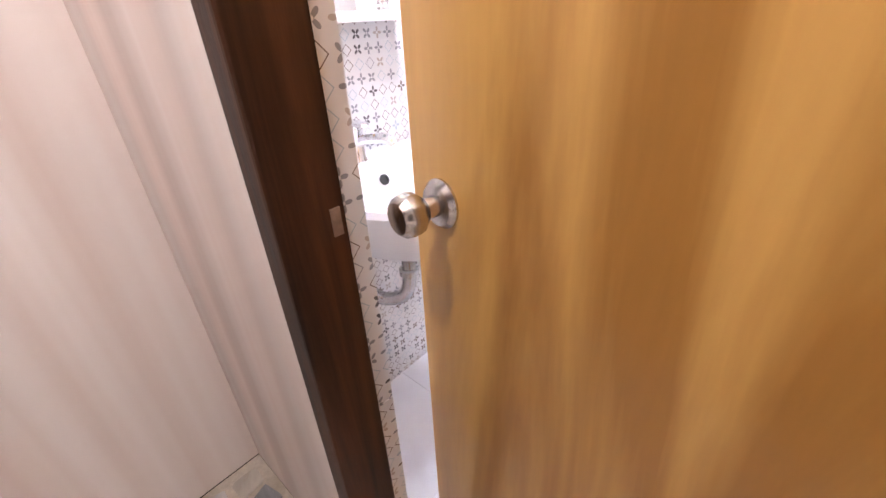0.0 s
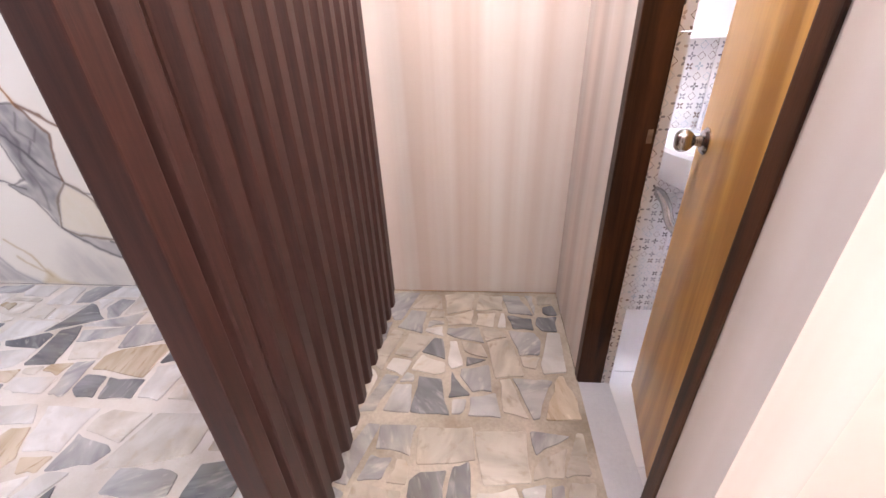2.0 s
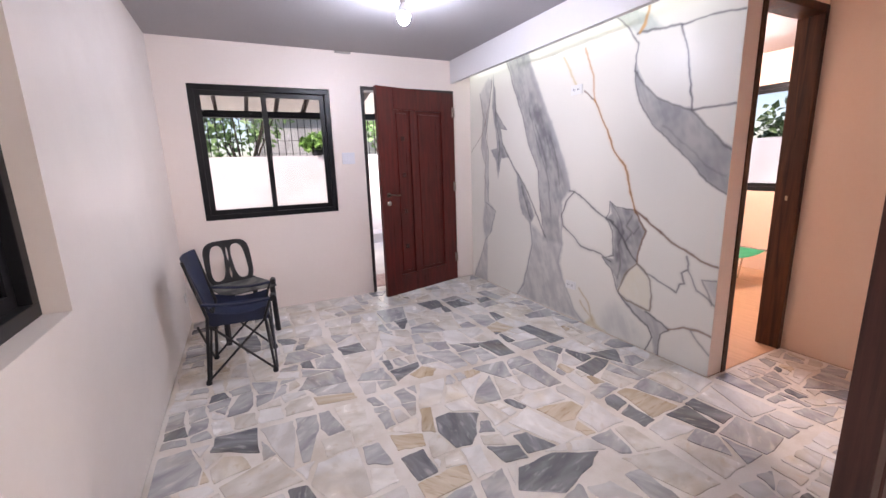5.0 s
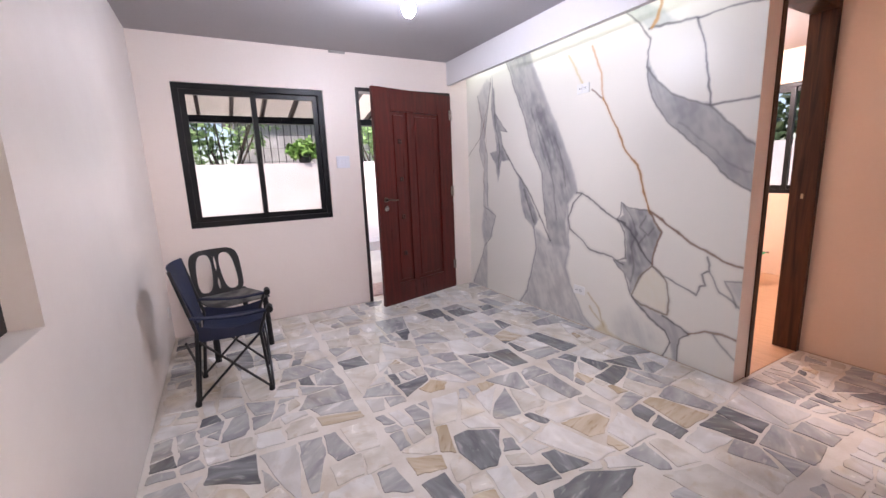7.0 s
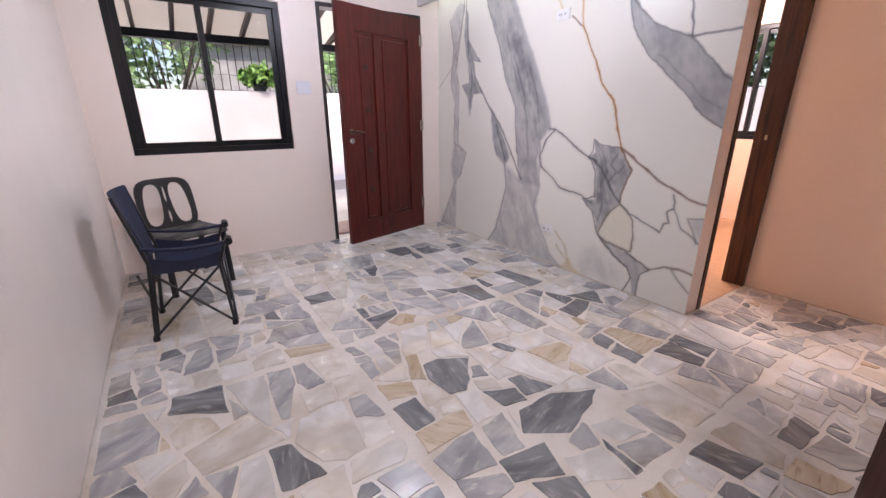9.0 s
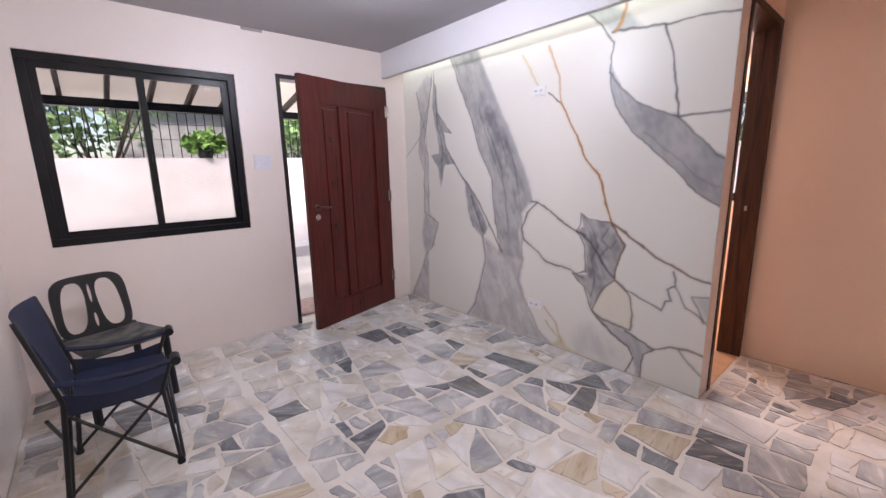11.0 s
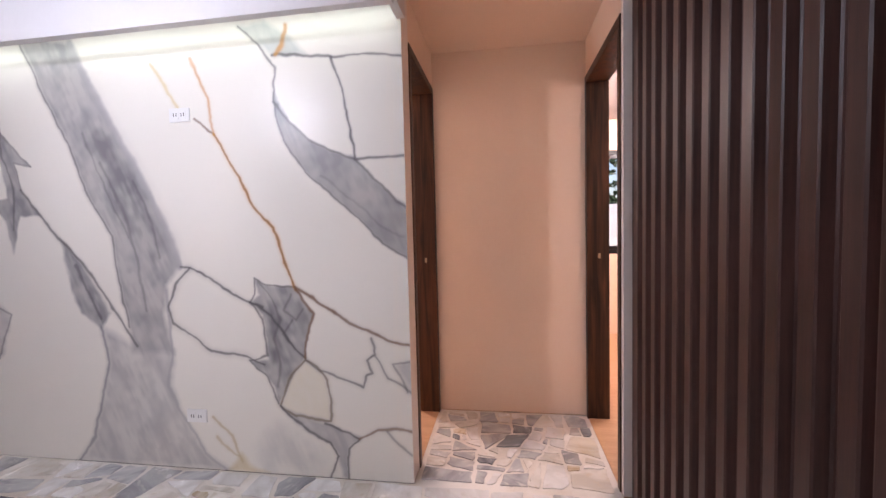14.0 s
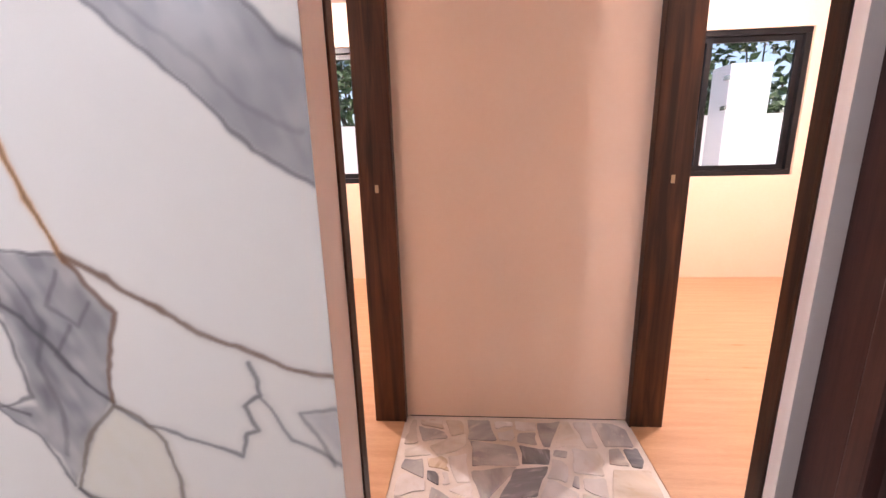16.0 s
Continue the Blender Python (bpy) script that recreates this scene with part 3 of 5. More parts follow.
f1 = door_frame_y("door_frame_1", HL - 0.13, HL + 0.006, 1.20, 1.884, 2.15, 0.045, DARKWOOD, "dark walnut-stained bedroom door frame")
f2 = door_frame_y("door_frame_2", HR - 0.006, HR + 0.1285, 1.1125, 1.884, 2.15, 0.045, DARKWOOD, "dark walnut-stained bedroom door frame")
f3 = door_frame_y("door_frame_3", BX - 0.004, BX + 0.088, -0.10, 0.56, 2.12, 0.042, DARKWOOD, "dark walnut-stained bathroom door frame")
f4 = door_frame_y("door_frame_4", WX - 0.125, WX + 0.004, -0.165, 0.855, 2.08, 0.034, mat("black_stained_wood", (0.014, 0.010, 0.010), (0.028, 0.018, 0.016), 4, 0.35, 0.1, 50, stretch=(14, 14, 1), grain=0.3), "nearly black front door frame")
BRASS = mat("worn_brass", (0.36, 0.30, 0.20), (0.46, 0.39, 0.28), 8, 0.3, 0, 100, metal=1)
part("strike_plate", boxed((HL - 0.068, HL - 0.054, 1.8365, 1.8388, 1.010, 1.040), bevel=0.001), BRASS, f1, "worn brass strike plate")
part("strike_plate", boxed((HR + 0.061, HR + 0.075, 1.8365, 1.8388, 1.025, 1.055), bevel=0.001), BRASS, f2, "worn brass strike plate")
bm = bmesh.new()
box(bm, BX + 0.066, BX + 0.080, 0.5155, 0.5178, 0.905, 0.942, bevel=0.001)
part("strike_plate", bm, mat("bare_wood", (0.16, 0.10, 0.07), (0.34, 0.23, 0.17), 40, 0.6), f3, "bare chiselled strike recess")
for z in (0.25, 1.06, 1.85):
    bm = bmesh.new()
    rod(bm, (BX + 0.094, -0.056, z), (BX + 0.094, -0.056, z + 0.09), 0.006)
    part("hinge", bm, STEEL, f3)

# front door leaf, ajar
fd = tagged(thing("door_1", pose(WX + 0.012, 0.818, 0, 0, 0, 15.2), "mahogany-stained panelled front door standing ajar", "door"), kind="structure")
W, T, Z0, Z1 = 0.97, 0.042, 0.012, 2.04
CUT = [0.0, 0.185, 0.375, 0.45, 0.79, W]      # from the free edge


def leaf(a, b, z0, z1, x0=0.0, x1=T, bevel=0.004):
    return boxed((x0, x1, -W + a, -W + b, z0, z1), bevel=bevel)


part("stile", leaf(CUT[0], CUT[1], Z0, Z1), DOORRED, fd)
part("stile", leaf(CUT[4], CUT[5], Z0, Z1), DOORRED, fd)
part("mullion", leaf(CUT[2], CUT[3], 0.21, 1.84), DOORRED, fd)
part("rail", leaf(CUT[1], CUT[4], 1.84, Z1), DOORRED, fd)
part("rail", leaf(CUT[1], CUT[4], Z0, 0.21), DOORRED, fd)


def raised_panel(a, b):
    bm = leaf(a, b, 0.21, 1.84, 0.010, T - 0.016, 0.0)
    for v in box(bm, 0.006, T - 0.009, -W + a + 0.022, -W + b - 0.022, 0.232, 1.818):
        if v.co.x > T / 2:
            v.co.y += 0.012 if v.co.y < -W + (a + b) / 2 else -0.012
            v.co.z += 0.012 if v.co.z < 1 else -0.012
    return bm


narrow = part("panel", raised_panel(CUT[1], CUT[2]), DOORRED, fd)
part("panel", raised_panel(CUT[3], CUT[4]), DOORRED, fd)
ORN = mat("dark_carved_wood", (0.02, 0.008, 0.008), (0.05, 0.018, 0.014), 12, 0.5, 0.3, 60)
for z in (0.50, 0.86, 1.22, 1.57):
    bm = bmesh.new()
    c = -W + (CUT[1] + CUT[2]) / 2
    for dy, dz in ((-0.011, -0.011), (0.011, -0.011), (-0.011, 0.011), (0.011, 0.011)):
        box(bm, T - 0.01, T - 0.001, c + dy - 0.009, c + dy + 0.009, z + dz - 0.009, z + dz + 0.009, bevel=0.003)
    part("ornament", bm, ORN, fd, "small carved dark square")
bm = bmesh.new()
lathe(bm, [(0.024, 0), (0.024, 0.006), (0.012, 0.010), (0.010, 0.045)], pose(T, -W + 0.075, 1.035, 0, 90, 0), 16)
tube(bm, smooth_path([(T + 0.04, -W + 0.068, 1.035), (T + 0.047, -W + 0.10, 1.036), (T + 0.046, -W + 0.15, 1.028), (T + 0.044, -W + 0.185, 1.030)], 4), 0.0075, 8)
BRONZE = mat("dark_bronze", (0.10, 0.075, 0.06), (0.18, 0.14, 0.11), 9, 0.35, 0.02, 120, metal=0.9)
part("lever_handle", bm, BRONZE, fd, "dark bronze lever handle", True)
bm = bmesh.new()
lathe(bm, [(0.026, 0), (0.026, 0.008), (0.020, 0.013), (0.008, 0.014)], pose(T, -W + 0.075, 0.955, 0, 90, 0), 18)
part("lock_cylinder", bm, STEEL, fd, "round steel lock", True)
for z in (0.22, 1.02, 1.80):
    bm = bmesh.new()
    rod(bm, (T + 0.004, -0.002, z), (T + 0.004, -0.002, z + 0.10), 0.007)
    box(bm, T - 0.002, T + 0.0015, -0.03, 0, z, z + 0.10)
    part("hinge", bm, STEEL, fd)

# bathroom door leaf, pushed a little way in
bd = tagged(thing("door_2", pose(BX + 0.092, -0.054, 0, 0, 0, -10), "golden oak-veneered flush bathroom door, slightly open", "door"), kind="structure")
part("leaf", boxed((0.0, 0.036, 0.0, 0.562, 0.004, 2.07), bevel=0.002), OAK, bd)


def knob(side, x):
    bm = bmesh.new()
    lathe(bm, [(0.033, 0), (0.033, 0.003), (0.027, 0.010), (0.014, 0.012), (0.012, 0.026), (0.017, 0.030), (0.025, 0.040), (0.0275, 0.050), (0.026, 0.060), (0.020, 0.068), (0.008, 0.070)], pose(x, 0.502, 0.93, 0, 90 * side, 0), 28)
    for v in bm.verts:
        d = abs(v.co.x - x)
        if 0.034 < d < 0.064:      # fluted grip
            a = math.atan2(v.co.z - 0.93, v.co.y - 0.502)
            k = 1 + 0.05 * math.cos(10 * a)
            v.co.y, v.co.z = 0.502 + (v.co.y - 0.502) * k, 0.93 + (v.co.z - 0.93) * k
    return bm


part("door_knob", knob(-1, 0.0), STEEL, bd, "brushed steel knob on a round rose", True)
part("door_knob", knob(1, 0.036), STEEL, bd, "brushed steel knob on a round rose", True)
part("latch_plate", boxed((0.008, 0.030, 0.562, 0.5635, 0.90, 0.96)), STEEL, bd)


def sliding_window(name, m, w, h, label, panes=True):
    """A black two-sash window; x along the wall, y outward, origin at the lower left corner of the opening."""
    o = tagged(thing(name, m, label, "window"), kind="structure")
    fw, d = 0.046, 0.06
    for s in ((0, w, 0, d, 0, fw), (0, w, 0, d, h - fw, h), (0, fw, 0, d, fw, h - fw), (w - fw, w, 0, d, fw, h - fw)):
        part("window_frame", boxed(s, bevel=0.003), FRAMEBLACK, o)
    mid, sw = w / 2, 0.042
    for k, (a, b, y) in enumerate(((fw, mid + sw / 2, 0.008), (mid - sw / 2, w - fw, 0.033))):
        sash = part("sash", boxed((a, b, y, y + 0.022, fw, fw + sw), (a, b, y, y + 0.022, h - fw - sw, h - fw), (a, a + sw, y, y + 0.022, fw + sw, h - fw - sw), (b - sw, b, y, y + 0.022, fw + sw, h - fw - sw)), FRAMEBLACK, o)
        pane = part("pane", boxed((a + sw, b - sw, y + 0.009, y + 0.013, fw + sw, h - fw - sw)), CLEAR, sash)
        pane.visible_shadow = False
    bm = bmesh.new()
    box(bm, mid + 0.004, mid + 0.016, -0.004, 0.010, h * 0.45, h * 0.45 + 0.05, bevel=0.003)
    rod(bm, (mid + 0.010, -0.012, h * 0.45 + 0.03), (mid + 0.010, 0, h * 0.45 + 0.03), 0.006)
    part("latch", bm, FRAMEBLACK, o)
    return o


sliding_window("window_1", pose(WX - 0.020, -1.62, 0.89, 0, 0, 90), 1.155, 1.145, "black aluminium sliding window looking onto a porch")
sliding_window("window_2", pose(-0.55, SY - 0.072, 0.895, 0, 0, 180), 1.37, 1.155, "black aluminium window recessed in the side wall")
sliding_window("window_3", pose(-3.35, BY + 0.02, 0.90), 1.48, 1.145, "black aluminium bedroom window")
sliding_window("window_4", pose(-0.15, BY + 0.02, 0.90), 1.53, 1.145, "black aluminium bedroom window")

# ---- bulbs ----
LAMPWHITE = mat("lamp_plastic", (0.75, 0.76, 0.80), (0.80, 0.81, 0.84), 5, 0.4)


def ceiling_bulb(x, y, colour, strength, label):
    o = thing("ceiling_bulb", pose(x, y, H), label, "lamp", "bare ceiling bulbs")
    bm = bmesh.new()
    lathe(bm, [(0.052, 0.0), (0.052, -0.010), (0.046, -0.016), (0.024, -0.018), (0.022, -0.085), (0.019, -0.088)], pose(0, 0, -0.001), 24)
    part("rosette", bm, LAMPWHITE, o, "white porcelain lamp holder", True)
    bm = bmesh.new()
    lathe(bm, [(0.014, -0.088), (0.017, -0.100), (0.030, -0.128), (0.036, -0.146), (0.033, -0.147)], pose(0, 0, 0), 20)
    part("bulb_body", bm, LAMPWHITE, o, "", True)
    bm = bmesh.new()
    lathe(bm, [(0.032, -0.1475), (0.0385, -0.156), (0.0395, -0.168), (0.037, -0.182), (0.030, -0.198), (0.020, -0.208), (0.007, -0.213)], pose(0, 0, 0), 16)
    part("bulb_dome", bm, glow("lit_bulb", colour, strength), o, "glowing white globe", True)


COOL, NEUTRAL, WARM = (0.80, 0.875, 1.0), (1.0, 0.95, 0.905), (1.0, 0.85, 0.78)
ceiling_bulb(-2.85, -0.29, COOL, 400, "bare white ceiling bulb, lit, in a round holder")
# unseen bulbs added for alcove and kitchen, assumed from the bright walls
ceiling_bulb(-0.14, 0.40, NEUTRAL, 290, "assumed unseen ceiling bulb, lit, in the alcove")
ceiling_bulb(0.75, -1.15, NEUTRAL, 390, "assumed unseen ceiling bulb, lit, over the kitchen end")
ceiling_bulb(0.95, 0.35, COOL, 300, "bare white bathroom bulb, lit")
ceiling_bulb(-2.9, 2.7, WARM, 980, "bare bedroom bulb, lit")
ceiling_bulb(0.5, 2.6, WARM, 980, "bare bedroom bulb, lit")

# ---- sockets, switch, ceiling stain ----


def socket(m, gangs, label):
    o = thing("wall_socket", m, label, "socket", "wall sockets")
    part("plate", boxed((-0.056, 0.056, -0.009, 0, -0.034, 0.034), bevel=0.003), WHITEPLASTIC, o)
    for k in range(gangs):
        c = (k - (gangs - 1) / 2) * 0.042
        part("insert", boxed((c - 0.018, c + 0.018, -0.0115, -0.0085, -0.022, 0.022), bevel=0.001), WHITEPLASTIC, o)
        for dx in (-0.007, 0.007):
            part("slot", boxed((c + dx - 0.0018, c + dx + 0.0018, -0.0122, -0.0110, -0.008, 0.008)), DARKHOLE, o)
    return o


socket(pose(-2.757, MY - 0.0035, 1.835), 2, "white double wall socket high on the mural")
socket(pose(-2.755, MY - 0.0035, 0.288), 2, "white double wall socket low on the mural")
sw = thing("light_switch", pose(WX + 0.0005, -0.33, 1.40, 0, 0, 90), "pale lavender three-gang light switch beside the front door", "switch")
SWITCHGREY = mat("pale_lavender_plastic", (0.70, 0.69, 0.735), (0.75, 0.74, 0.78), 5, 0.35, 0.0, 80, grain=0.03)
part("plate", boxed((-0.062, 0.062, -0.009, 0, -0.055, 0.055), bevel=0.003), SWITCHGREY, sw)
for c in (-0.034, 0, 0.034):
    part("rocker", boxed((c - 0.015, c + 0.015, -0.013, -0.008, -0.03, 0.03), bevel=0.002), SWITCHGREY, sw)
bm = bmesh.new()
box(bm, WX + 0.001, WX + 0.012, -0.385, -0.235, 2.358, 2.379, bevel=0.005)
tagged(new("junction_cover", mesh_of("junction_cover", bm, mat("grey_cover", (0.30, 0.27, 0.25), (0.36, 0.33, 0.31), 8, 0.6))), "small grey cover strip at the ceiling edge", "cover")
tagged(new("wall_plate", mesh_of("wall_plate", boxed((-4.23, -4.17, SY, SY + 0.008, 0.24, 0.31), bevel=0.003), WHITEPLASTIC)), "small white blank plate low on the wall", "wall plate")

# ---- folding camp chair ----
NAVY = mat("navy_canvas", (0.007, 0.011, 0.034), (0.013, 0.020, 0.055), 9, 0.75, 0.35, 260, grain=0.3)
TUBE = mat("black_steel_tube", (0.012, 0.012, 0.013), (0.02, 0.02, 0.022), 6, 0.35, 0, 80, metal=0.3)
BLACKPL = mat("black_plastic", (0.008, 0.008, 0.009), (0.018, 0.018, 0.02), 7, 0.45, 0.05, 60, spec=0.25)
camp = thing("camping_chair", pose(-3.235, -1.435, 0, 0, 0, -4), "navy canvas folding camping chair with black steel legs", "chair")


def sheet(bm, grid, thick):
    """A cloth from a grid of points, with thickness."""
    rows = [[bm.verts.new(p) for p in r] for r in grid]
    faces = [bm.faces.new((a[i], a[i + 1], b[i + 1], b[i])) for a, b in zip(rows, rows[1:]) for i in range(len(a) - 1)]
    bmesh.ops.recalc_face_normals(bm, faces=faces)
    bmesh.ops.solidify(bm, geom=faces, thickness=thick)


for sx in (-1, 1):
    for a, b, r in (((0.195, -0.195, 0.01), (0.203, -0.150, 0.44), 0.0105), ((0.203, -0.150, 0.44), (0.203, -0.235, 0.80), 0.0095),
                    ((0.19, 0.195, 0.01), (0.205, 0.170, 0.39), 0.0085), ((0.205, 0.170, 0.39), (0.208, 0.215, 0.515), 0.0085),
                    ((0.195, -0.195, 0.02), (0.204, 0.175, 0.385), 0.0075), ((0.19, 0.195, 0.02), (0.205, -0.145, 0.385), 0.0075)):
        bm = bmesh.new()
        rod(bm, (sx * a[0], a[1], a[2]), (sx * b[0], b[1], b[2]), r, segs=10)
        part("leg", bm, TUBE, camp)
    for y in (-0.195, 0.195):
        bm = bmesh.new()
        lathe(bm, [(0.016, 0.0), (0.018, 0.008), (0.014, 0.028), (0.009, 0.034)], pose(sx * 0.194, y, 0), 12)
        part("foot", bm, BLACKPL, camp, "", True)
    bm = bmesh.new()
    sheet(bm, [[(sx * (0.207 + dx), -0.17 + 0.40 * t, 0.535 - 0.015 * t - 0.02 * math.sin(math.pi * t) - 0.12 * abs(dx)) for t in (0, 0.2, 0.4, 0.6, 0.8, 1)] for dx in (-0.019, -0.009, 0.009, 0.019)], 0.010)
    arm = part("armrest", bm, NAVY, camp, "", True)
    bm = bmesh.new()
    rod(bm, (sx * 0.172, 0.232, 0.518), (sx * 0.242, 0.232, 0.518), 0.020, segs=14)
    part("arm_tip", bm, BLACKPL, arm, "", True)
    bm = bmesh.new()
    sheet(bm, [[(sx * (0.204 + 0.008 * math.sin(3 * t)), -0.15 + 0.34 * t, z - ((0.02 * t + 0.055 * math.sin(math.pi * t)) * (z - 0.42) / 0.095 if z > 0.43 else 0.0)) for t in (0, 0.25, 0.5, 0.75, 1)] for z in (0.38, 0.41, 0.44, 0.475)], 0.004)
    part("side_panel", bm, NAVY, camp, "", True)
for y0, dy in ((-0.195, 0.0), (0.195, -0.01)):
    for sx in (-1, 1):
        bm = bmesh.new()
        rod(bm, (sx * 0.19, y0 + sx * 0.012, 0.02), (-sx * 0.20, y0 + dy + sx * 0.012, 0.385), 0.0075, segs=10)
        part("leg", bm, TUBE, camp)
bm = bmesh.new()
sheet(bm, [[(u * 0.203, -0.15 + 0.345 * t, 0.405 - 0.05 * (1 - u * u) * math.sin(math.pi * (0.15 + 0.75 * t))) for u in (-1, -0.6, -0.2, 0.2, 0.6, 1)] for t in (0, 0.2, 0.4, 0.6, 0.8, 1)], 0.006)
part("seat", bm, NAVY, camp, "", True)
bm = bmesh.new()
sheet(bm, [[(u * 0.201 * (0.5 + 0.5 * (z - 0.42) / 0.385), -0.150 - 0.085 * (z - 0.44) / 0.36 - 0.035 * (1 - u * u), z) for u in (-1, -0.6, -0.2, 0.2, 0.6, 1)] for z in (0.42, 0.50, 0.58, 0.66, 0.74, 0.805)], 0.006)
part("backrest", bm, NAVY, camp, "", True)

# ---- black plastic chair ----
side_chair = thing("plastic_chair", pose(-3.89, -1.42, 0, 0, 0, 18), "scuffed black plastic chair, dusty, behind a camping chair", "chair")


def ring_plate(bm, outer, holes, m, thick):
    """A flat plate with holes, bridged edge by edge, then thickened."""
    loops = []
    for pts in [outer] + holes:
        vs = [bm.verts.new(m @ Vector((p[0], p[1], 0))) for p in pts]
        loops += [bm.edges.new((vs[i], vs[(i + 1) % len(vs)])) for i in range(len(vs))]
    made = bmesh.ops.triangle_fill(bm, edges=loops, use_beauty=True)
    faces = [g for g in made["geom"] if isinstance(g, bmesh.types.BMFace)]
    bmesh.ops.recalc_face_normals(bm, faces=faces)
    bmesh.ops.solidify(bm, geom=faces, thickness=thick)


def oval(cx, cy, rx, ry, n=20, power=2.6, lean=0.0):
    out = []
    for i in range(n):
        a = 2 * math.pi * i / n
        c, s = math.cos(a), math.sin(a)
        y = math.copysign(abs(s) ** (2 / power), s) * ry
        out.append((cx + math.copysign(abs(c) ** (2 / power), c) * rx + lean * y, cy + y))
    return out


# the back stands in the chair's own y-z plane and leans away from the seat
back_m = pose(-0.17, 0, 0.405, 90, 0, 90) @ pose(0, 0, 0, -13, 0, 0)
bm = bmesh.new()
ring_plate(bm, oval(0, 0.160, 0.182, 0.190, 32, 4.2), [oval(-0.086, 0.165, 0.057, 0.148, 20, 2.8, 0.08), oval(0.086, 0.165, 0.057, 0.148, 20, 2.8, -0.08), oval(0, 0.235, 0.009, 0.06, 12, 2), oval(0, 0.075, 0.010, 0.045, 12, 2)], back_m, 0.016)
part("backrest", bm, BLACKPL, side_chair, "scuffed black back with two tall oval openings")
bm = bmesh.new()
sheet(bm, [[(-0.19 + 0.43 * t, u * (0.185 + 0.02 * t), 0.405 + 0.02 * t - 0.02 * math.sin(math.pi * t) * (1 - u * u) - (0.02 if t == 1 else 0)) for u in (-1, -0.7, -0.3, 0.3, 0.7, 1)] for t in (0, 0.2, 0.45, 0.7, 0.92, 1)], 0.012)
part("seat", bm, mat("dusty_black_plastic", (0.02, 0.02, 0.02), (0.17, 0.165, 0.15), 9, 0.55, 0.1, 40, contrast=(0.42, 0.62)), side_chair, "dusty seat, pale with dried paint", True)
for sy in (-1, 1):
    for pts, r in (([(0.20, sy * 0.185, 0.40), (0.205, sy * 0.187, 0.2), (0.21, sy * 0.19, 0.012)], 0.021), ([(-0.17, sy * 0.17, 0.41), (-0.19, sy * 0.18, 0.2), (-0.22, sy * 0.185, 0.012)], 0.021)):
        bm = bmesh.new()
        tube(bm, smooth_path(pts, 4), r, 8)
        part("leg", bm, BLACKPL, side_chair, "", True)

# ---- folding cot in the bedroom ----
GREENCLOTH = mat("green_canvas", (0.02, 0.28, 0.12), (0.03, 0.38, 0.17), 8, 0.7, 0.3, 200)
cot = thing("folding_cot", pose(-3.30, 3.22, 0, 0, 0, 88), "green canvas folding cot with thin metal legs", "bed")
bm = bmesh.new()
sheet(bm, [[(x, y, 0.33 - 0.03 * (1 - (x / 0.28) ** 2)) for y in (-0.8, -0.4, 0, 0.4, 0.8)] for x in (-0.28, -0.14, 0, 0.14, 0.28)], 0.006)
part("canvas", bm, GREENCLOTH, cot, "", True)
for sx in (-0.28, 0.28):
    bm = bmesh.new()
    rod(bm, (sx, -0.82, 0.33), (sx, 0.82, 0.33), 0.011)
    part("rail", bm, STEEL, cot)
for y in (-0.6, 0, 0.6):
    bm = bmesh.new()
    tube(bm, smooth_path([(-0.28, y, 0.33), (-0.22, y, 0.03), (-0.15, y, 0.01), (0.15, y, 0.01), (0.22, y, 0.03), (0.28, y, 0.33)], 4), 0.009, 8)
    part("leg", bm, STEEL, cot, "", True)
bm = bmesh.new()
box(bm, -2.86, -2.66, 3.14, 3.30, 0.318, 0.36, bevel=0.018)
tagged(new("folded_cloth", mesh_of("folded_cloth", bm, mat("grey_cloth", (0.2, 0.2, 0.19), (0.4, 0.4, 0.38), 12, 0.8, 0.3, 120), True)), "small folded grey cloth on the cot", "cloth")

# ---- bathroom ----


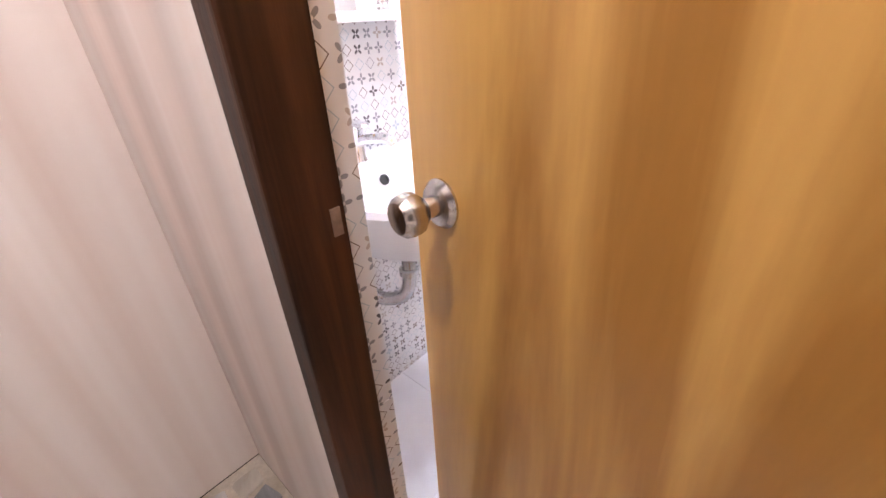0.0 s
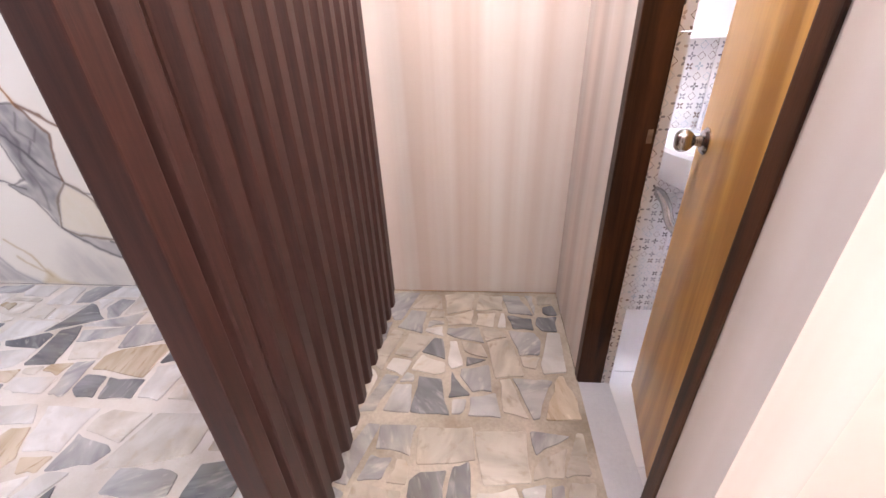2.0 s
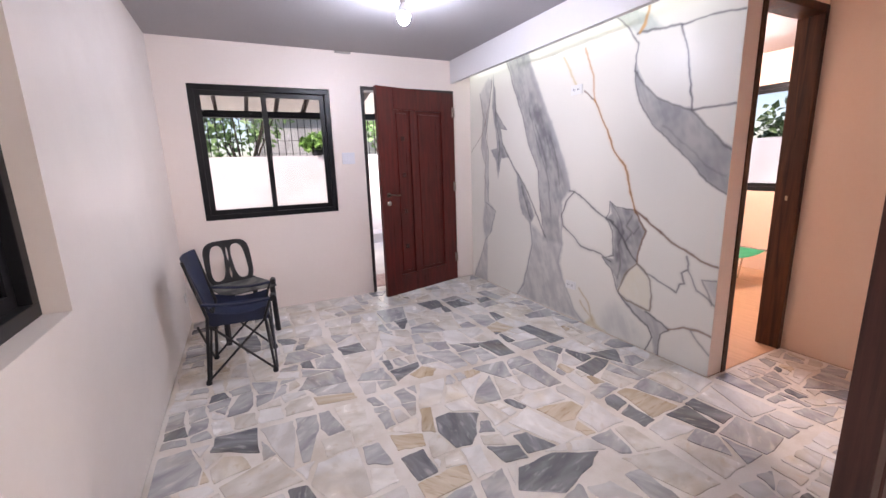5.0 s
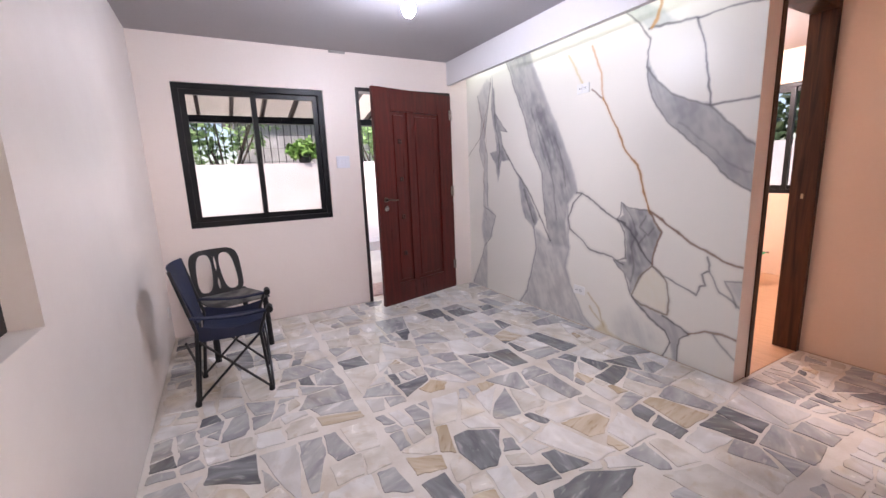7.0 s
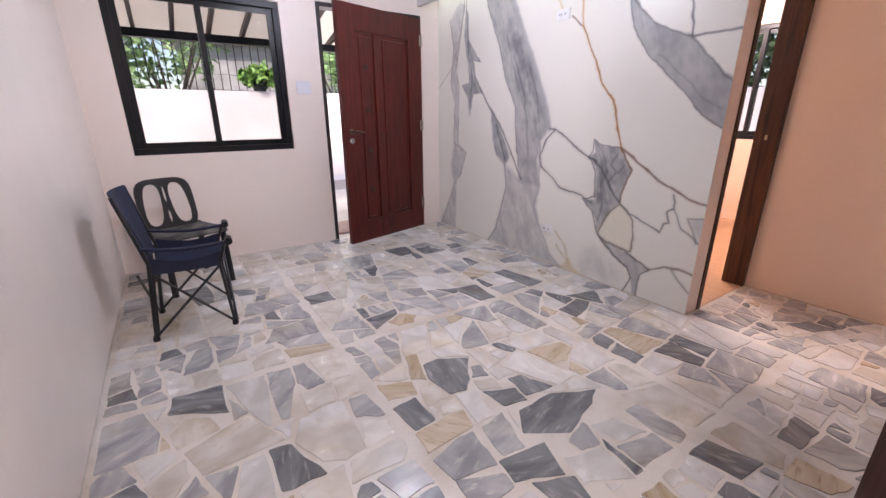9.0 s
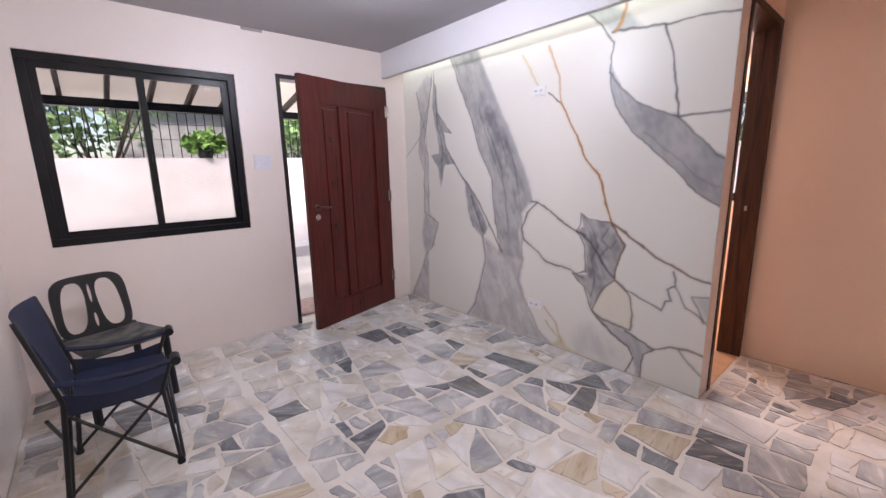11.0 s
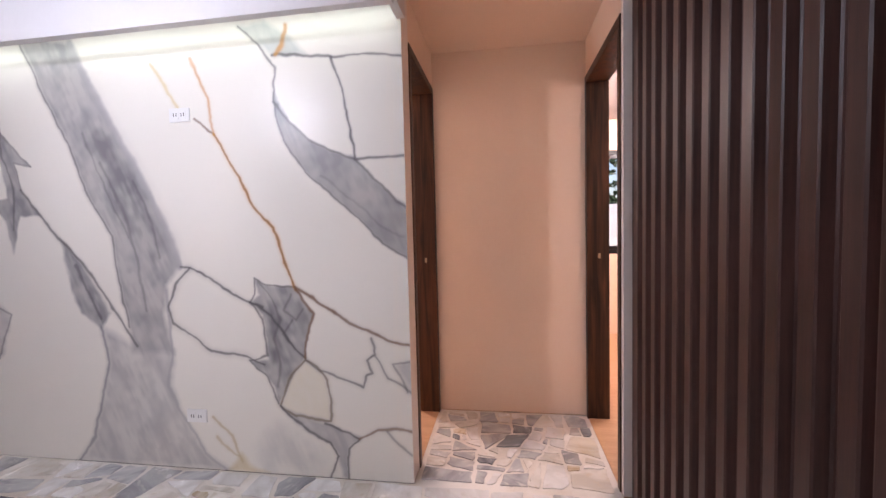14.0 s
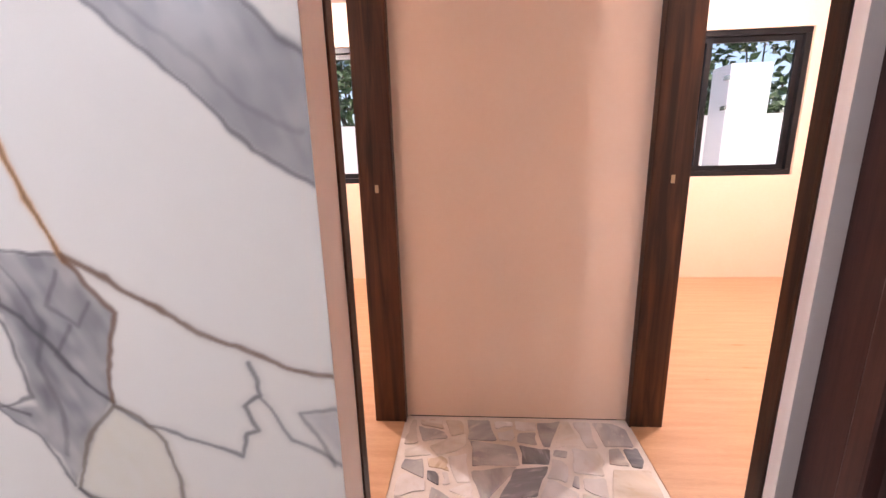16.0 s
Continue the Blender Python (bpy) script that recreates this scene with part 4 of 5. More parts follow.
def patterned_tile_material():
    """Cement-look tile: a grid of small rosettes, stars and diamonds in brown, slate and pale blue, different from cell to cell."""
    m = bpy.data.materials.new("patterned_tile")
    m.use_nodes = True
    nt = m.node_tree
    n, ln = nt.nodes, nt.links

    def op(kind, a, b=None, c=None):
        k = n.new("ShaderNodeMath")
        k.operation = kind
        for i, v in enumerate((a, b, c)):
            if v is None:
                continue
            if isinstance(v, (int, float)):
                k.inputs[i].default_value = v
            else:
                ln.new(v, k.inputs[i])
        return k.outputs[0]

    g = n.new("ShaderNodeNewGeometry")
    sx = n.new("ShaderNodeSeparateXYZ")
    ln.new(g.outputs["Position"], sx.inputs[0])
    u = op("DIVIDE", op("ADD", sx.outputs[0], sx.outputs[1]), 0.033)
    v = op("DIVIDE", sx.outputs[2], 0.033)
    cu, cv = op("FLOOR", u), op("FLOOR", v)
    fu, fv = op("SUBTRACT", op("FRACT", u), 0.5), op("SUBTRACT", op("FRACT", v), 0.5)
    comb = n.new("ShaderNodeCombineXYZ")
    ln.new(cu, comb.inputs[0])
    ln.new(cv, comb.inputs[1])
    wn_ = n.new("ShaderNodeTexWhiteNoise")
    wn_.noise_dimensions = "2D"
    ln.new(comb.outputs[0], wn_.inputs[0])
    rnd = wn_.outputs[0]
    r = op("SQRT", op("ADD", op("MULTIPLY", fu, fu), op("MULTIPLY", fv, fv)))
    ang = op("ARCTAN2", fv, fu)
    petals = op("ADD", 0.25, op("MULTIPLY", 0.16, op("COSINE", op("ADD", op("MULTIPLY", ang, 4.0), op("MULTIPLY", op("FLOOR", op("MULTIPLY", rnd, 2.0)), 3.14159)))))
    flower = op("LESS_THAN", r, petals)
    core = op("GREATER_THAN", r, 0.08)
    dia = op("ADD", op("ABSOLUTE", fu), op("ABSOLUTE", fv))
    ringd = op("LESS_THAN", op("ABSOLUTE", op("SUBTRACT", dia, 0.40)), 0.03)
    is_flower = op("GREATER_THAN", op("FRACT", op("MULTIPLY", rnd, 7.3)), 0.38)
    mask = op("ADD", op("MULTIPLY", op("MULTIPLY", flower, core), is_flower), op("MULTIPLY", ringd, op("SUBTRACT", 1.0, is_flower)))
    ramp = n.new("ShaderNodeValToRGB")
    ramp.color_ramp.interpolation = "CONSTANT"
    e = ramp.color_ramp.elements
    e[0].color, e[1].position, e[1].color = (0.20, 0.15, 0.125, 1), 0.3, (0.30, 0.30, 0.32, 1)
    for p, c in ((0.55, (0.42, 0.50, 0.55)), (0.75, (0.13, 0.12, 0.125)), (0.9, (0.48, 0.42, 0.38))):
        x = e.new(p)
        x.color = (*c, 1)
    ln.new(op("FRACT", op("MULTIPLY", rnd, 3.7)), ramp.inputs[0])
    mix = n.new("ShaderNodeMix")
    mix.data_type = "RGBA"
    ln.new(op("MINIMUM", mask, 1.0), mix.inputs[0])
    mix.inputs[6].default_value = (0.72, 0.71, 0.71, 1)
    ln.new(ramp.outputs[0], mix.inputs[7])
    b = n["Principled BSDF"]
    ln.new(mix.outputs[2], b.inputs["Base Color"])
    b.inputs["Roughness"].default_value = 0.22
    return m


TILE = patterned_tile_material()
bath_n = bpy.data.objects["wall_bath_north"]
tm = mesh_of("tile", boxed((0.0015, 0.2985, 0, 0.006, 0.0015, 0.5985)), TILE)
for i in range(5):
    for k in range(4):
        if 0.35 + 0.3 * i < 1.5:
            ob = new("tile", tm)
            ob.parent, ob.location = bath_n, (0.35 + 0.3 * i, 0.9938, -0.03 + 0.6 * k)
bath_w = bpy.data.objects["wall_bath_west"]
tm2 = mesh_of("tile", boxed((0.0, 0.0305, 0, 0.046, 0.0015, 0.5985)), TILE)
for k in range(4):
    ob = new("tile", tm2)
    ob.parent, ob.location = bath_w, (BX + 0.0885, 0.5205, -0.03 + 0.6 * k)
tm3 = mesh_of("tile", boxed((0, 0.005, 0.001, 0.309, 0.0015, 0.5985)), TILE)
bath_e = bpy.data.objects["wall_bath_east"]
for i in range(3):
    for k in range(4):
        ob = new("tile", tm3)
        ob.parent, ob.location = bath_e, (1.5945, 0.06 + 0.31 * i, -0.03 + 0.6 * k)
fl_b = bpy.data.objects["floor_bath"]
FT = mat("white_floor_tile", (0.76, 0.76, 0.78), (0.82, 0.82, 0.83), 1.5, 0.14, 0, 40, grain=0.03)
tm4 = mesh_of("tile", boxed((0.001, 0.399, 0.001, 0.399, 0, 0.004)), FT)
for i in range(3):
    for k in range(3):
        ob = new("tile", tm4)
        ob.parent, ob.location = fl_b, (0.352 + 0.4 * i, -0.205 + 0.4 * k, -0.0299)

sink = thing("wash_basin", pose(0.665, 0.993, 0.828), "white ceramic wall-hung wash basin", "basin")
bm = bmesh.new()


def basin_ring(z, grow, back):
    """A D-shaped ring: straight at the wall, bowed in front."""
    out = []
    for i in range(28):
        a = math.pi * i / 27
        out.append((math.cos(a) * (0.232 + grow), -(0.10 + 0.35 * math.sin(a) ** 0.75 + grow) if 0 < i < 27 else -0.10, z))
    return [(out[0][0], back, z)] + out + [(out[-1][0], back, z)]


rings = [basin_ring(-0.16, -0.11, 0), basin_ring(-0.13, -0.045, 0), basin_ring(-0.05, -0.008, 0), basin_ring(-0.012, 0.0, 0), basin_ring(0.0, -0.006, 0), basin_ring(0.0, -0.022, -0.085), basin_ring(-0.012, -0.034, -0.095), basin_ring(-0.07, -0.055, -0.11), basin_ring(-0.115, -0.10, -0.13)]
vr = [[bm.verts.new(p) for p in r] for r in rings]
for p, q in zip(vr, vr[1:]):
    for i in range(len(p)):
        bm.faces.new((p[i], p[(i + 1) % len(p)], q[(i + 1) % len(q)], q[i]))
bm.faces.new(vr[0][::-1])
bm.faces.new(vr[-1])
part("bowl", bm, CERAMIC, sink, "", True)
bm = bmesh.new()
lathe(bm, [(0.022, 0.0), (0.024, 0.004), (0.020, 0.010), (0.019, 0.075), (0.021, 0.08), (0.016, 0.088)], pose(-0.01, -0.055, 0), 18)
tube(bm, smooth_path([(-0.01, -0.06, 0.05), (0.0, -0.10, 0.062), (0.01, -0.15, 0.066), (0.014, -0.165, 0.052)], 4), 0.0125, 10)
box(bm, -0.022, 0.002, -0.10, -0.02, 0.088, 0.10, bevel=0.005)
part("faucet", bm, CHROME, sink, "chrome lever tap", True)
bm = bmesh.new()
lathe(bm, [(0.014, 0), (0.014, 0.003), (0.009, 0.004), (0.009, 0.001)], pose(0.02, -0.108, -0.045, 62, 0, 0), 14)
part("overflow", bm, DARKHOLE, sink, "dark overflow hole")
bm = bmesh.new()
lathe(bm, [(0.028, 0), (0.028, 0.003), (0.020, 0.004)], pose(0.0, -0.22, -0.1155), 18)
part("drain", bm, CHROME, sink, "chrome drain", True)
trap = thing("drain_trap", pose(0.665, 0.993, 0.66), "dull chrome drain trap under the basin", "pipe")
GREYPVC = mat("dull_chrome_pipe", (0.42, 0.41, 0.40), (0.58, 0.57, 0.56), 9, 0.25, 0.02, 60, metal=0.8)
bm = bmesh.new()
tube(bm, smooth_path([(0.0, -0.19, 0.02), (0.0, -0.19, -0.13), (-0.012, -0.17, -0.19), (-0.045, -0.13, -0.20), (-0.07, -0.10, -0.17), (-0.085, -0.07, -0.11), (-0.10, -0.03, -0.08), (-0.11, 0.0, -0.08)], 5), 0.019, 12)
part("pipe", bm, GREYPVC, trap, "", True)
for z in (-0.03, -0.12):
    bm = bmesh.new()
    lathe(bm, [(0.021, 0), (0.026, 0.004), (0.026, 0.02), (0.021, 0.024)], pose(0, -0.19, z), 14)
    part("nut", bm, GREYPVC, trap, "", True)
hose = bmesh.new()
tube(hose, smooth_path([(1.06, 0.975, 0.62), (1.075, 0.96, 0.42), (1.10, 0.95, 0.25), (1.06, 0.93, 0.12), (1.0, 0.93, 0.05), (0.985, 0.92, 0.0), (1.03, 0.92, -0.018), (1.08, 0.92, 0.1), (1.11, 0.96, 0.28)], 6), 0.009, 8)
tagged(new("water_hose", mesh_of("water_hose", hose, WHITEPLASTIC, True)), "thin white flexible hose hanging to the floor", "hose")
mir = thing("bathroom_mirror", pose(0.70, 0.992, 1.13), "small mirror in a white frame above the basin", "mirror")
part("mirror_frame", boxed((-0.20, 0.175, -0.022, 0, 0, 0.022), (-0.20, 0.175, -0.022, 0, 0.478, 0.50), (-0.20, -0.178, -0.022, 0, 0.022, 0.478), (0.153, 0.175, -0.022, 0, 0.022, 0.478), bevel=0.003), WHITEPLASTIC, mir)
part("shelf", boxed((-0.20, 0.175, -0.075, -0.0225, 0.0, 0.012), bevel=0.003), WHITEPLASTIC, mir)
part("mirror_glass", boxed((-0.178, 0.153, -0.010, -0.002, 0.022, 0.478)), mat("mirror_silver", (0.88, 0.9, 0.9), (0.9, 0.92, 0.92), 2, 0.02, 0, 20, metal=1, grain=0), mir)

# ---- outside: porch, garden wall, planting, neighbours ----
GROUND = mat("pale_concrete", (0.60, 0.58, 0.55), (0.72, 0.70, 0.67), 3, 0.85, 0.3, 60, grain=0.2)
structure("ground", boxed((-60, WX - 0.12, -60, 60, -0.5, -0.12), (WX - 0.12, 60, -60, SY - 0.15, -0.5, -0.12), (WX - 0.12, 60, BY + 0.15, 60, -0.5, -0.12), (2.22, 60, SY - 0.15, BY + 0.15, -0.5, -0.12)), GROUND, "pale concrete yard round the house", "ground")
structure("porch_floor", boxed((-7.2, WX - 0.12, -3.2, 3.0, -0.12, -0.02)), mat("porch_screed", (0.72, 0.68, 0.63), (0.82, 0.78, 0.73), 3, 0.7, 0.2, 60), "pale screeded porch floor", "floor")
YARDWALL = mat("whitewashed_render", (0.70, 0.66, 0.645), (0.80, 0.76, 0.745), 2, 0.85, 0.2, 40, grain=0.1)
structure("yard_wall_west", boxed((-8.45, -8.3, -7, 6.0, -0.12, 1.55)), YARDWALL, "whitewashed garden wall with an iron fence on top", "garden wall")
structure("yard_kerb", boxed((-8.3, -7.75, -7, 6.0, -0.12, 0.05)), YARDWALL, "low whitewashed planting kerb", "kerb")
structure("yard_wall_north", boxed((-7, 6, 6.5, 6.65, -0.12, 1.57)), YARDWALL, "whitewashed garden wall behind the bedrooms", "garden wall")
# added wall and slab, coloured dark, so that window_2 looks onto shade
structure("shade_wall_south", boxed((-6, 4, -3.1, -2.95, -0.12, 2.6)), mat("dark_shade_wall", (0.10, 0.10, 0.105), (0.15, 0.15, 0.155), 2, 0.85, 0.2, 40), "added dark wall that keeps the side window dark", "wall")
structure("side_shade_slab", boxed((-6, 4, -2.95, SY - 0.15, 2.4, 2.5)), DARKHOLE, "added dark slab that shades the side passage", "eave")
fence = thing("iron_fence", pose(-8.37, 0, 1.55), "black iron bars standing on the garden wall", "fence")
barm = mesh_of("bar", boxed((-0.006, 0.006, -0.006, 0.006, 0.0, 0.74)), FRAMEBLACK)
for i in range(61):
    ob = new("bar", barm)
    ob.parent, ob.location = fence, (0, -3.6 + 0.12 * i, 0)
part("rail", boxed((-0.01, 0.01, -3.7, 3.75, 0.70, 0.725)), FRAMEBLACK, fence)
# porch roof
roof = thing("porch_roof", pose(0, 0, 0), "timber porch roof with dark rafters under pale sheeting", "roof")
RAFTER = mat("brown_rafter", (0.06, 0.045, 0.04), (0.12, 0.09, 0.075), 6, 0.6, 0.2, 60, stretch=(1, 10, 10))
SHEET = mat("pale_roof_sheet", (0.68, 0.63, 0.56), (0.78, 0.74, 0.68), 3, 0.6, 0.1, 30)
_n, _l = SHEET.node_tree.nodes, SHEET.node_tree.links
_tr, _mx = _n.new("ShaderNodeBsdfTranslucent"), _n.new("ShaderNodeMixShader")
_tr.inputs[0].default_value, _mx.inputs[0].default_value = (0.85, 0.80, 0.73, 1), 0.55
_l.new(_n["Principled BSDF"].outputs[0], _mx.inputs[1])
_l.new(_tr.outputs[0], _mx.inputs[2])
_l.new(_mx.outputs[0], _n["Material Output"].inputs[0])
part("beam", boxed((-6.97, -6.85, -3.2, 3.0, 2.045, 2.135), bevel=0.004), FRAMEBLACK, roof)
run, rise = 2.75, 0.62
slope = math.degrees(math.atan2(rise, run))
for i in range(16):
    y = -3.05 + 0.39 * i
    ob = part("rafter", boxed((0, 2.82, -0.022, 0.022, 0.0, 0.07)), RAFTER, roof)
    ob.matrix_basis = pose(-7.15, y, 2.10, 0, -slope, 0)
ob = part("sheeting", boxed((-0.1, 2.80, -3.2, 3.0, 0.073, 0.08)), SHEET, roof)
ob.matrix_basis = pose(-7.15, 0, 2.10, 0, -slope, 0)

# planting
BARK = mat("bark", (0.07, 0.05, 0.035), (0.14, 0.11, 0.08), 12, 0.9, 0.5, 60)


def leaf_material(name, c1, c2):
    m = mat(name, c1, c2, 2.0, 0.5, 0, 60, grain=0.3)
    nt = m.node_tree
    g, mx = nt.nodes.new("ShaderNodeNewGeometry"), nt.nodes.new("ShaderNodeValToRGB")
    mx.color_ramp.elements[0].color, mx.color_ramp.elements[1].color = (*c1, 1), (*c2, 1)
    nt.links.new(g.outputs["Random Per Island"], mx.inputs[0])
    nt.links.new(mx.outputs[0], nt.nodes["Principled BSDF"].inputs["Base Color"])
    return m


LEAF = leaf_material("green_leaf", (0.11, 0.20, 0.06), (0.34, 0.50, 0.20))
LEAFDARK = leaf_material("dark_leaf", (0.03, 0.055, 0.022), (0.10, 0.16, 0.06))


def leaves(rng, lumps, count, size):
    """Folded leaves scattered in lumps (centre, radius)."""
    vs, fs = [], []
    for _ in range(count):
        c, r = lumps[rng.randrange(len(lumps))]
        d = Vector((rng.gauss(0, 1), rng.gauss(0, 1), rng.gauss(0, 0.8))).normalized() * r * rng.random() ** 0.4
        m = Matrix.Translation(Vector(c) + d) @ Euler((rng.uniform(-1.2, 1.2), rng.uniform(-1.2, 1.2), rng.uniform(0, 6.28))).to_matrix().to_4x4()
        s = size * rng.uniform(0.6, 1.4)
        k = len(vs)
        vs += [m @ Vector(p) for p in ((0, 0, 0), (0.32 * s, 0.4 * s, 0.1 * s), (0, s, -0.08 * s), (-0.32 * s, 0.4 * s, 0.1 * s))]
        fs += [(k, k + 1, k + 2), (k, k + 2, k + 3)]
    return vs, fs


def tree(name, x, y, trunk_h, lumps, count, size, material, label, seed):
    rng = random.Random(seed)
    o = thing(name, pose(x, y, -0.12), label, "tree" if name == "tree" else "shrub")
    bm = bmesh.new()
    rod(bm, (0, 0, 0), (0.03, 0.02, trunk_h), 0.07, 0.04, 8)
    for c, r in lumps:
        rod(bm, (0.02, 0.01, trunk_h * 0.7), c, 0.03, 0.008, 6)
    part("trunk", bm, BARK, o)
    vs, fs = leaves(rng, lumps, count, size)
    me = bpy.data.meshes.new("crown")
    me.from_pydata([tuple(v) for v in vs], [], fs)
    me.materials.append(material)
    ob = new("crown", me)
    ob.parent = o


rng = random.Random(3)


def lumps(n, rx, ry, z0, z1, r):
    return [((rng.uniform(-rx, rx), rng.uniform(-ry, ry), rng.uniform(z0, z1)), r * rng.uniform(0.7, 1.3)) for _ in range(n)]


for x, y, s in ((-9.4, -2.3, 1), (-9.6, -1.2, 2), (-10.0, 2.1, 3), (-9.5, 2.4, 4), (-10.5, -3.8, 5), (-9.3, 4.2, 6)):
    tree("tree", x, y, 1.6, lumps(9, 0.7, 0.8, 1.4, 3.4, 0.45), 1100, 0.13, LEAF, "leafy green tree behind the garden wall", s)
for x, y, s in ((-3.4, 7.6, 7), (-1.6, 7.8, 8), (0.2, 7.5, 9), (1.9, 7.8, 10), (3.3, 7.6, 11)):
    tree("tree", x, y, 1.8, lumps(11, 0.9, 0.5, 1.3, 3.6, 0.5), 1700, 0.15, LEAFDARK, "dense dark tree behind the bedrooms", s)
house = thing("neighbour_building", pose(-10.9, 0.2, -0.12), "bare grey concrete-block building behind the fence", "building")
BLOCK = mat("grey_blockwork", (0.36, 0.35, 0.34), (0.52, 0.51, 0.50), 3, 0.9, 0.4, 50)
for k in range(9):
    part("course", boxed((-0.1, 0.1, -1.1, 2.6, 0.3 * k + 0.004, 0.3 * k + 0.296), bevel=0.006), BLOCK, house)
part("roof", boxed((-1.5, 0.3, -1.3, 2.8, 2.7, 2.8)), RAFTER, house)
pot = thing("potted_fern", pose(-8.37, 0.08, 1.55), "bright green fern in a dark pot on the wall", "plant")
bm = bmesh.new()
lathe(bm, [(0.09, 0.0), (0.13, 0.12), (0.14, 0.16), (0.12, 0.16)], pose(0, 0, 0), 16)
part("pot", bm, DARKHOLE, pot)
vs, fs = leaves(random.Random(8), [((0, 0, 0.26), 0.2), ((0.02, 0.14, 0.22), 0.15), ((0, -0.14, 0.22), 0.15)], 700, 0.10)
me = bpy.data.meshes.new("fronds")
me.from_pydata([tuple(v) for v in vs], [], fs)
me.materials.append(leaf_material("fern_leaf", (0.11, 0.24, 0.04), (0.27, 0.46, 0.11)))
ob = new("fronds", me)
ob.parent = pot
tank = thing("water_tank", pose(2.08, 6.0, -0.12), "white upright water tank by the garden wall", "tank")
part("shell", boxed((-0.25, 0.25, -0.2, 0.2, 0.0, 2.24), bevel=0.04), WHITEPLASTIC, tank, "", True)
for z in (1.70, 2.05):
    part("bracket", boxed((-0.275, -0.245, -0.21, -0.12, z, z + 0.05)), STEEL, tank)
mat_ob = bmesh.new()
box(mat_ob, -5.05, -4.58, -0.14, 0.5, -0.02, -0.004, bevel=0.004)
tagged(new("doormat", mesh_of("doormat", mat_ob, mat("faded_pink_mat", (0.52, 0.36, 0.31), (0.68, 0.54, 0.49), 20, 0.9, 0.5, 150))), "faded pale pink doormat outside the front door", "doormat")

# ---- crazy paving ----


def stone(name, c1, c2, vein, stretch, rough=0.21):
    """Polished marble: bands that turn from stone to stone, with fine veins."""
    m = bpy.data.materials.new(name)
    m.use_nodes = True
    n, ln = m.node_tree.nodes, m.node_tree.links
    b = n["Principled BSDF"]
    tc, info, geo = n.new("ShaderNodeTexCoord"), n.new("ShaderNodeObjectInfo"), n.new("ShaderNodeNewGeometry")
    add = n.new("ShaderNodeMath")
    ln.new(info.outputs["Random"], add.inputs[0])
    ln.new(geo.outputs["Random Per Island"], add.inputs[1])
    fr = n.new("ShaderNodeMath")
    fr.operation = "FRACT"
    ln.new(add.outputs[0], fr.inputs[0])
    turn = n.new("ShaderNodeVectorRotate")
    turn.rotation_type = "Z_AXIS"
    mul = n.new("ShaderNodeMath")
    mul.operation, mul.inputs[1].default_value = "MULTIPLY", 6.283
    ln.new(fr.outputs[0], mul.inputs[0])
    ln.new(geo.outputs["Position"], turn.inputs["Vector"])
    ln.new(mul.outputs[0], turn.inputs["Angle"])
    mp = n.new("ShaderNodeMapping")
    mp.inputs["Scale"].default_value = stretch
    ln.new(turn.outputs[0], mp.inputs[0])
    big, fine = n.new("ShaderNodeTexNoise"), n.new("ShaderNodeTexNoise")
    big.inputs["Scale"].default_value, big.inputs["Detail"].default_value, big.inputs["Distortion"].default_value = 5.0, 7, 0.8
    fine.inputs["Scale"].default_value, fine.inputs["Detail"].default_value = 16.0, 8
    for t in (big, fine):
        ln.new(mp.outputs[0], t.inputs[0])
    ramp = n.new("ShaderNodeValToRGB")
    ramp.color_ramp.elements[0].position, ramp.color_ramp.elements[1].position = 0.33, 0.66
    ramp.color_ramp.elements[0].color, ramp.color_ramp.elements[1].color = (*c1, 1), (*c2, 1)
    ln.new(big.outputs[0], ramp.inputs[0])
    vr = n.new("ShaderNodeValToRGB")
    vr.color_ramp.elements[0].position, vr.color_ramp.elements[1].position = 0.56, 0.70
    vr.color_ramp.elements[0].color, vr.color_ramp.elements[1].color = (0, 0, 0, 1), (0.75, 0.75, 0.75, 1)
    ln.new(fine.outputs[0], vr.inputs[0])
    mix = n.new("ShaderNodeMix")
    mix.data_type = "RGBA"
    ln.new(vr.outputs[0], mix.inputs[0])
    ln.new(ramp.outputs[0], mix.inputs[6])
    mix.inputs[7].default_value = (*vein, 1)
    hsv = n.new("ShaderNodeHueSaturation")
    val = n.new("ShaderNodeMapRange")
    val.inputs[3].default_value, val.inputs[4].default_value = 0.86, 1.08
    ln.new(fr.outputs[0], val.inputs[0])
    ln.new(val.outputs[0], hsv.inputs["Value"])
    # ochre water stains that spread over neighbouring stones
    st, sr, sm = n.new("ShaderNodeTexNoise"), n.new("ShaderNodeValToRGB"), n.new("ShaderNodeMix")
    st.inputs["Scale"].default_value, st.inputs["Detail"].default_value, st.inputs["Distortion"].default_value = 2.3, 6, 0.6
    ln.new(geo.outputs["Position"], st.inputs[0])
    sr.color_ramp.elements[0].position, sr.color_ramp.elements[1].position = 0.54, 0.74
    sr.color_ramp.elements[0].color, sr.color_ramp.elements[1].color = (0, 0, 0, 1), (0.8, 0.8, 0.8, 1)
    ln.new(st.outputs[0], sr.inputs[0])
    sm.data_type, sm.blend_type = "RGBA", "MULTIPLY"
    ln.new(sr.outputs[0], sm.inputs[0])
    ln.new(mix.outputs[2], sm.inputs[6])
    sm.inputs[7].default_value = (0.86, 0.74, 0.54, 1)
    ln.new(sm.outputs[2], hsv.inputs["Color"])
    ln.new(hsv.outputs[0], b.inputs["Base Color"])
    rr = n.new("ShaderNodeMapRange")
    rr.inputs[3].default_value, rr.inputs[4].default_value = rough * 0.7, rough * 1.6
    ln.new(big.outputs[0], rr.inputs[0])
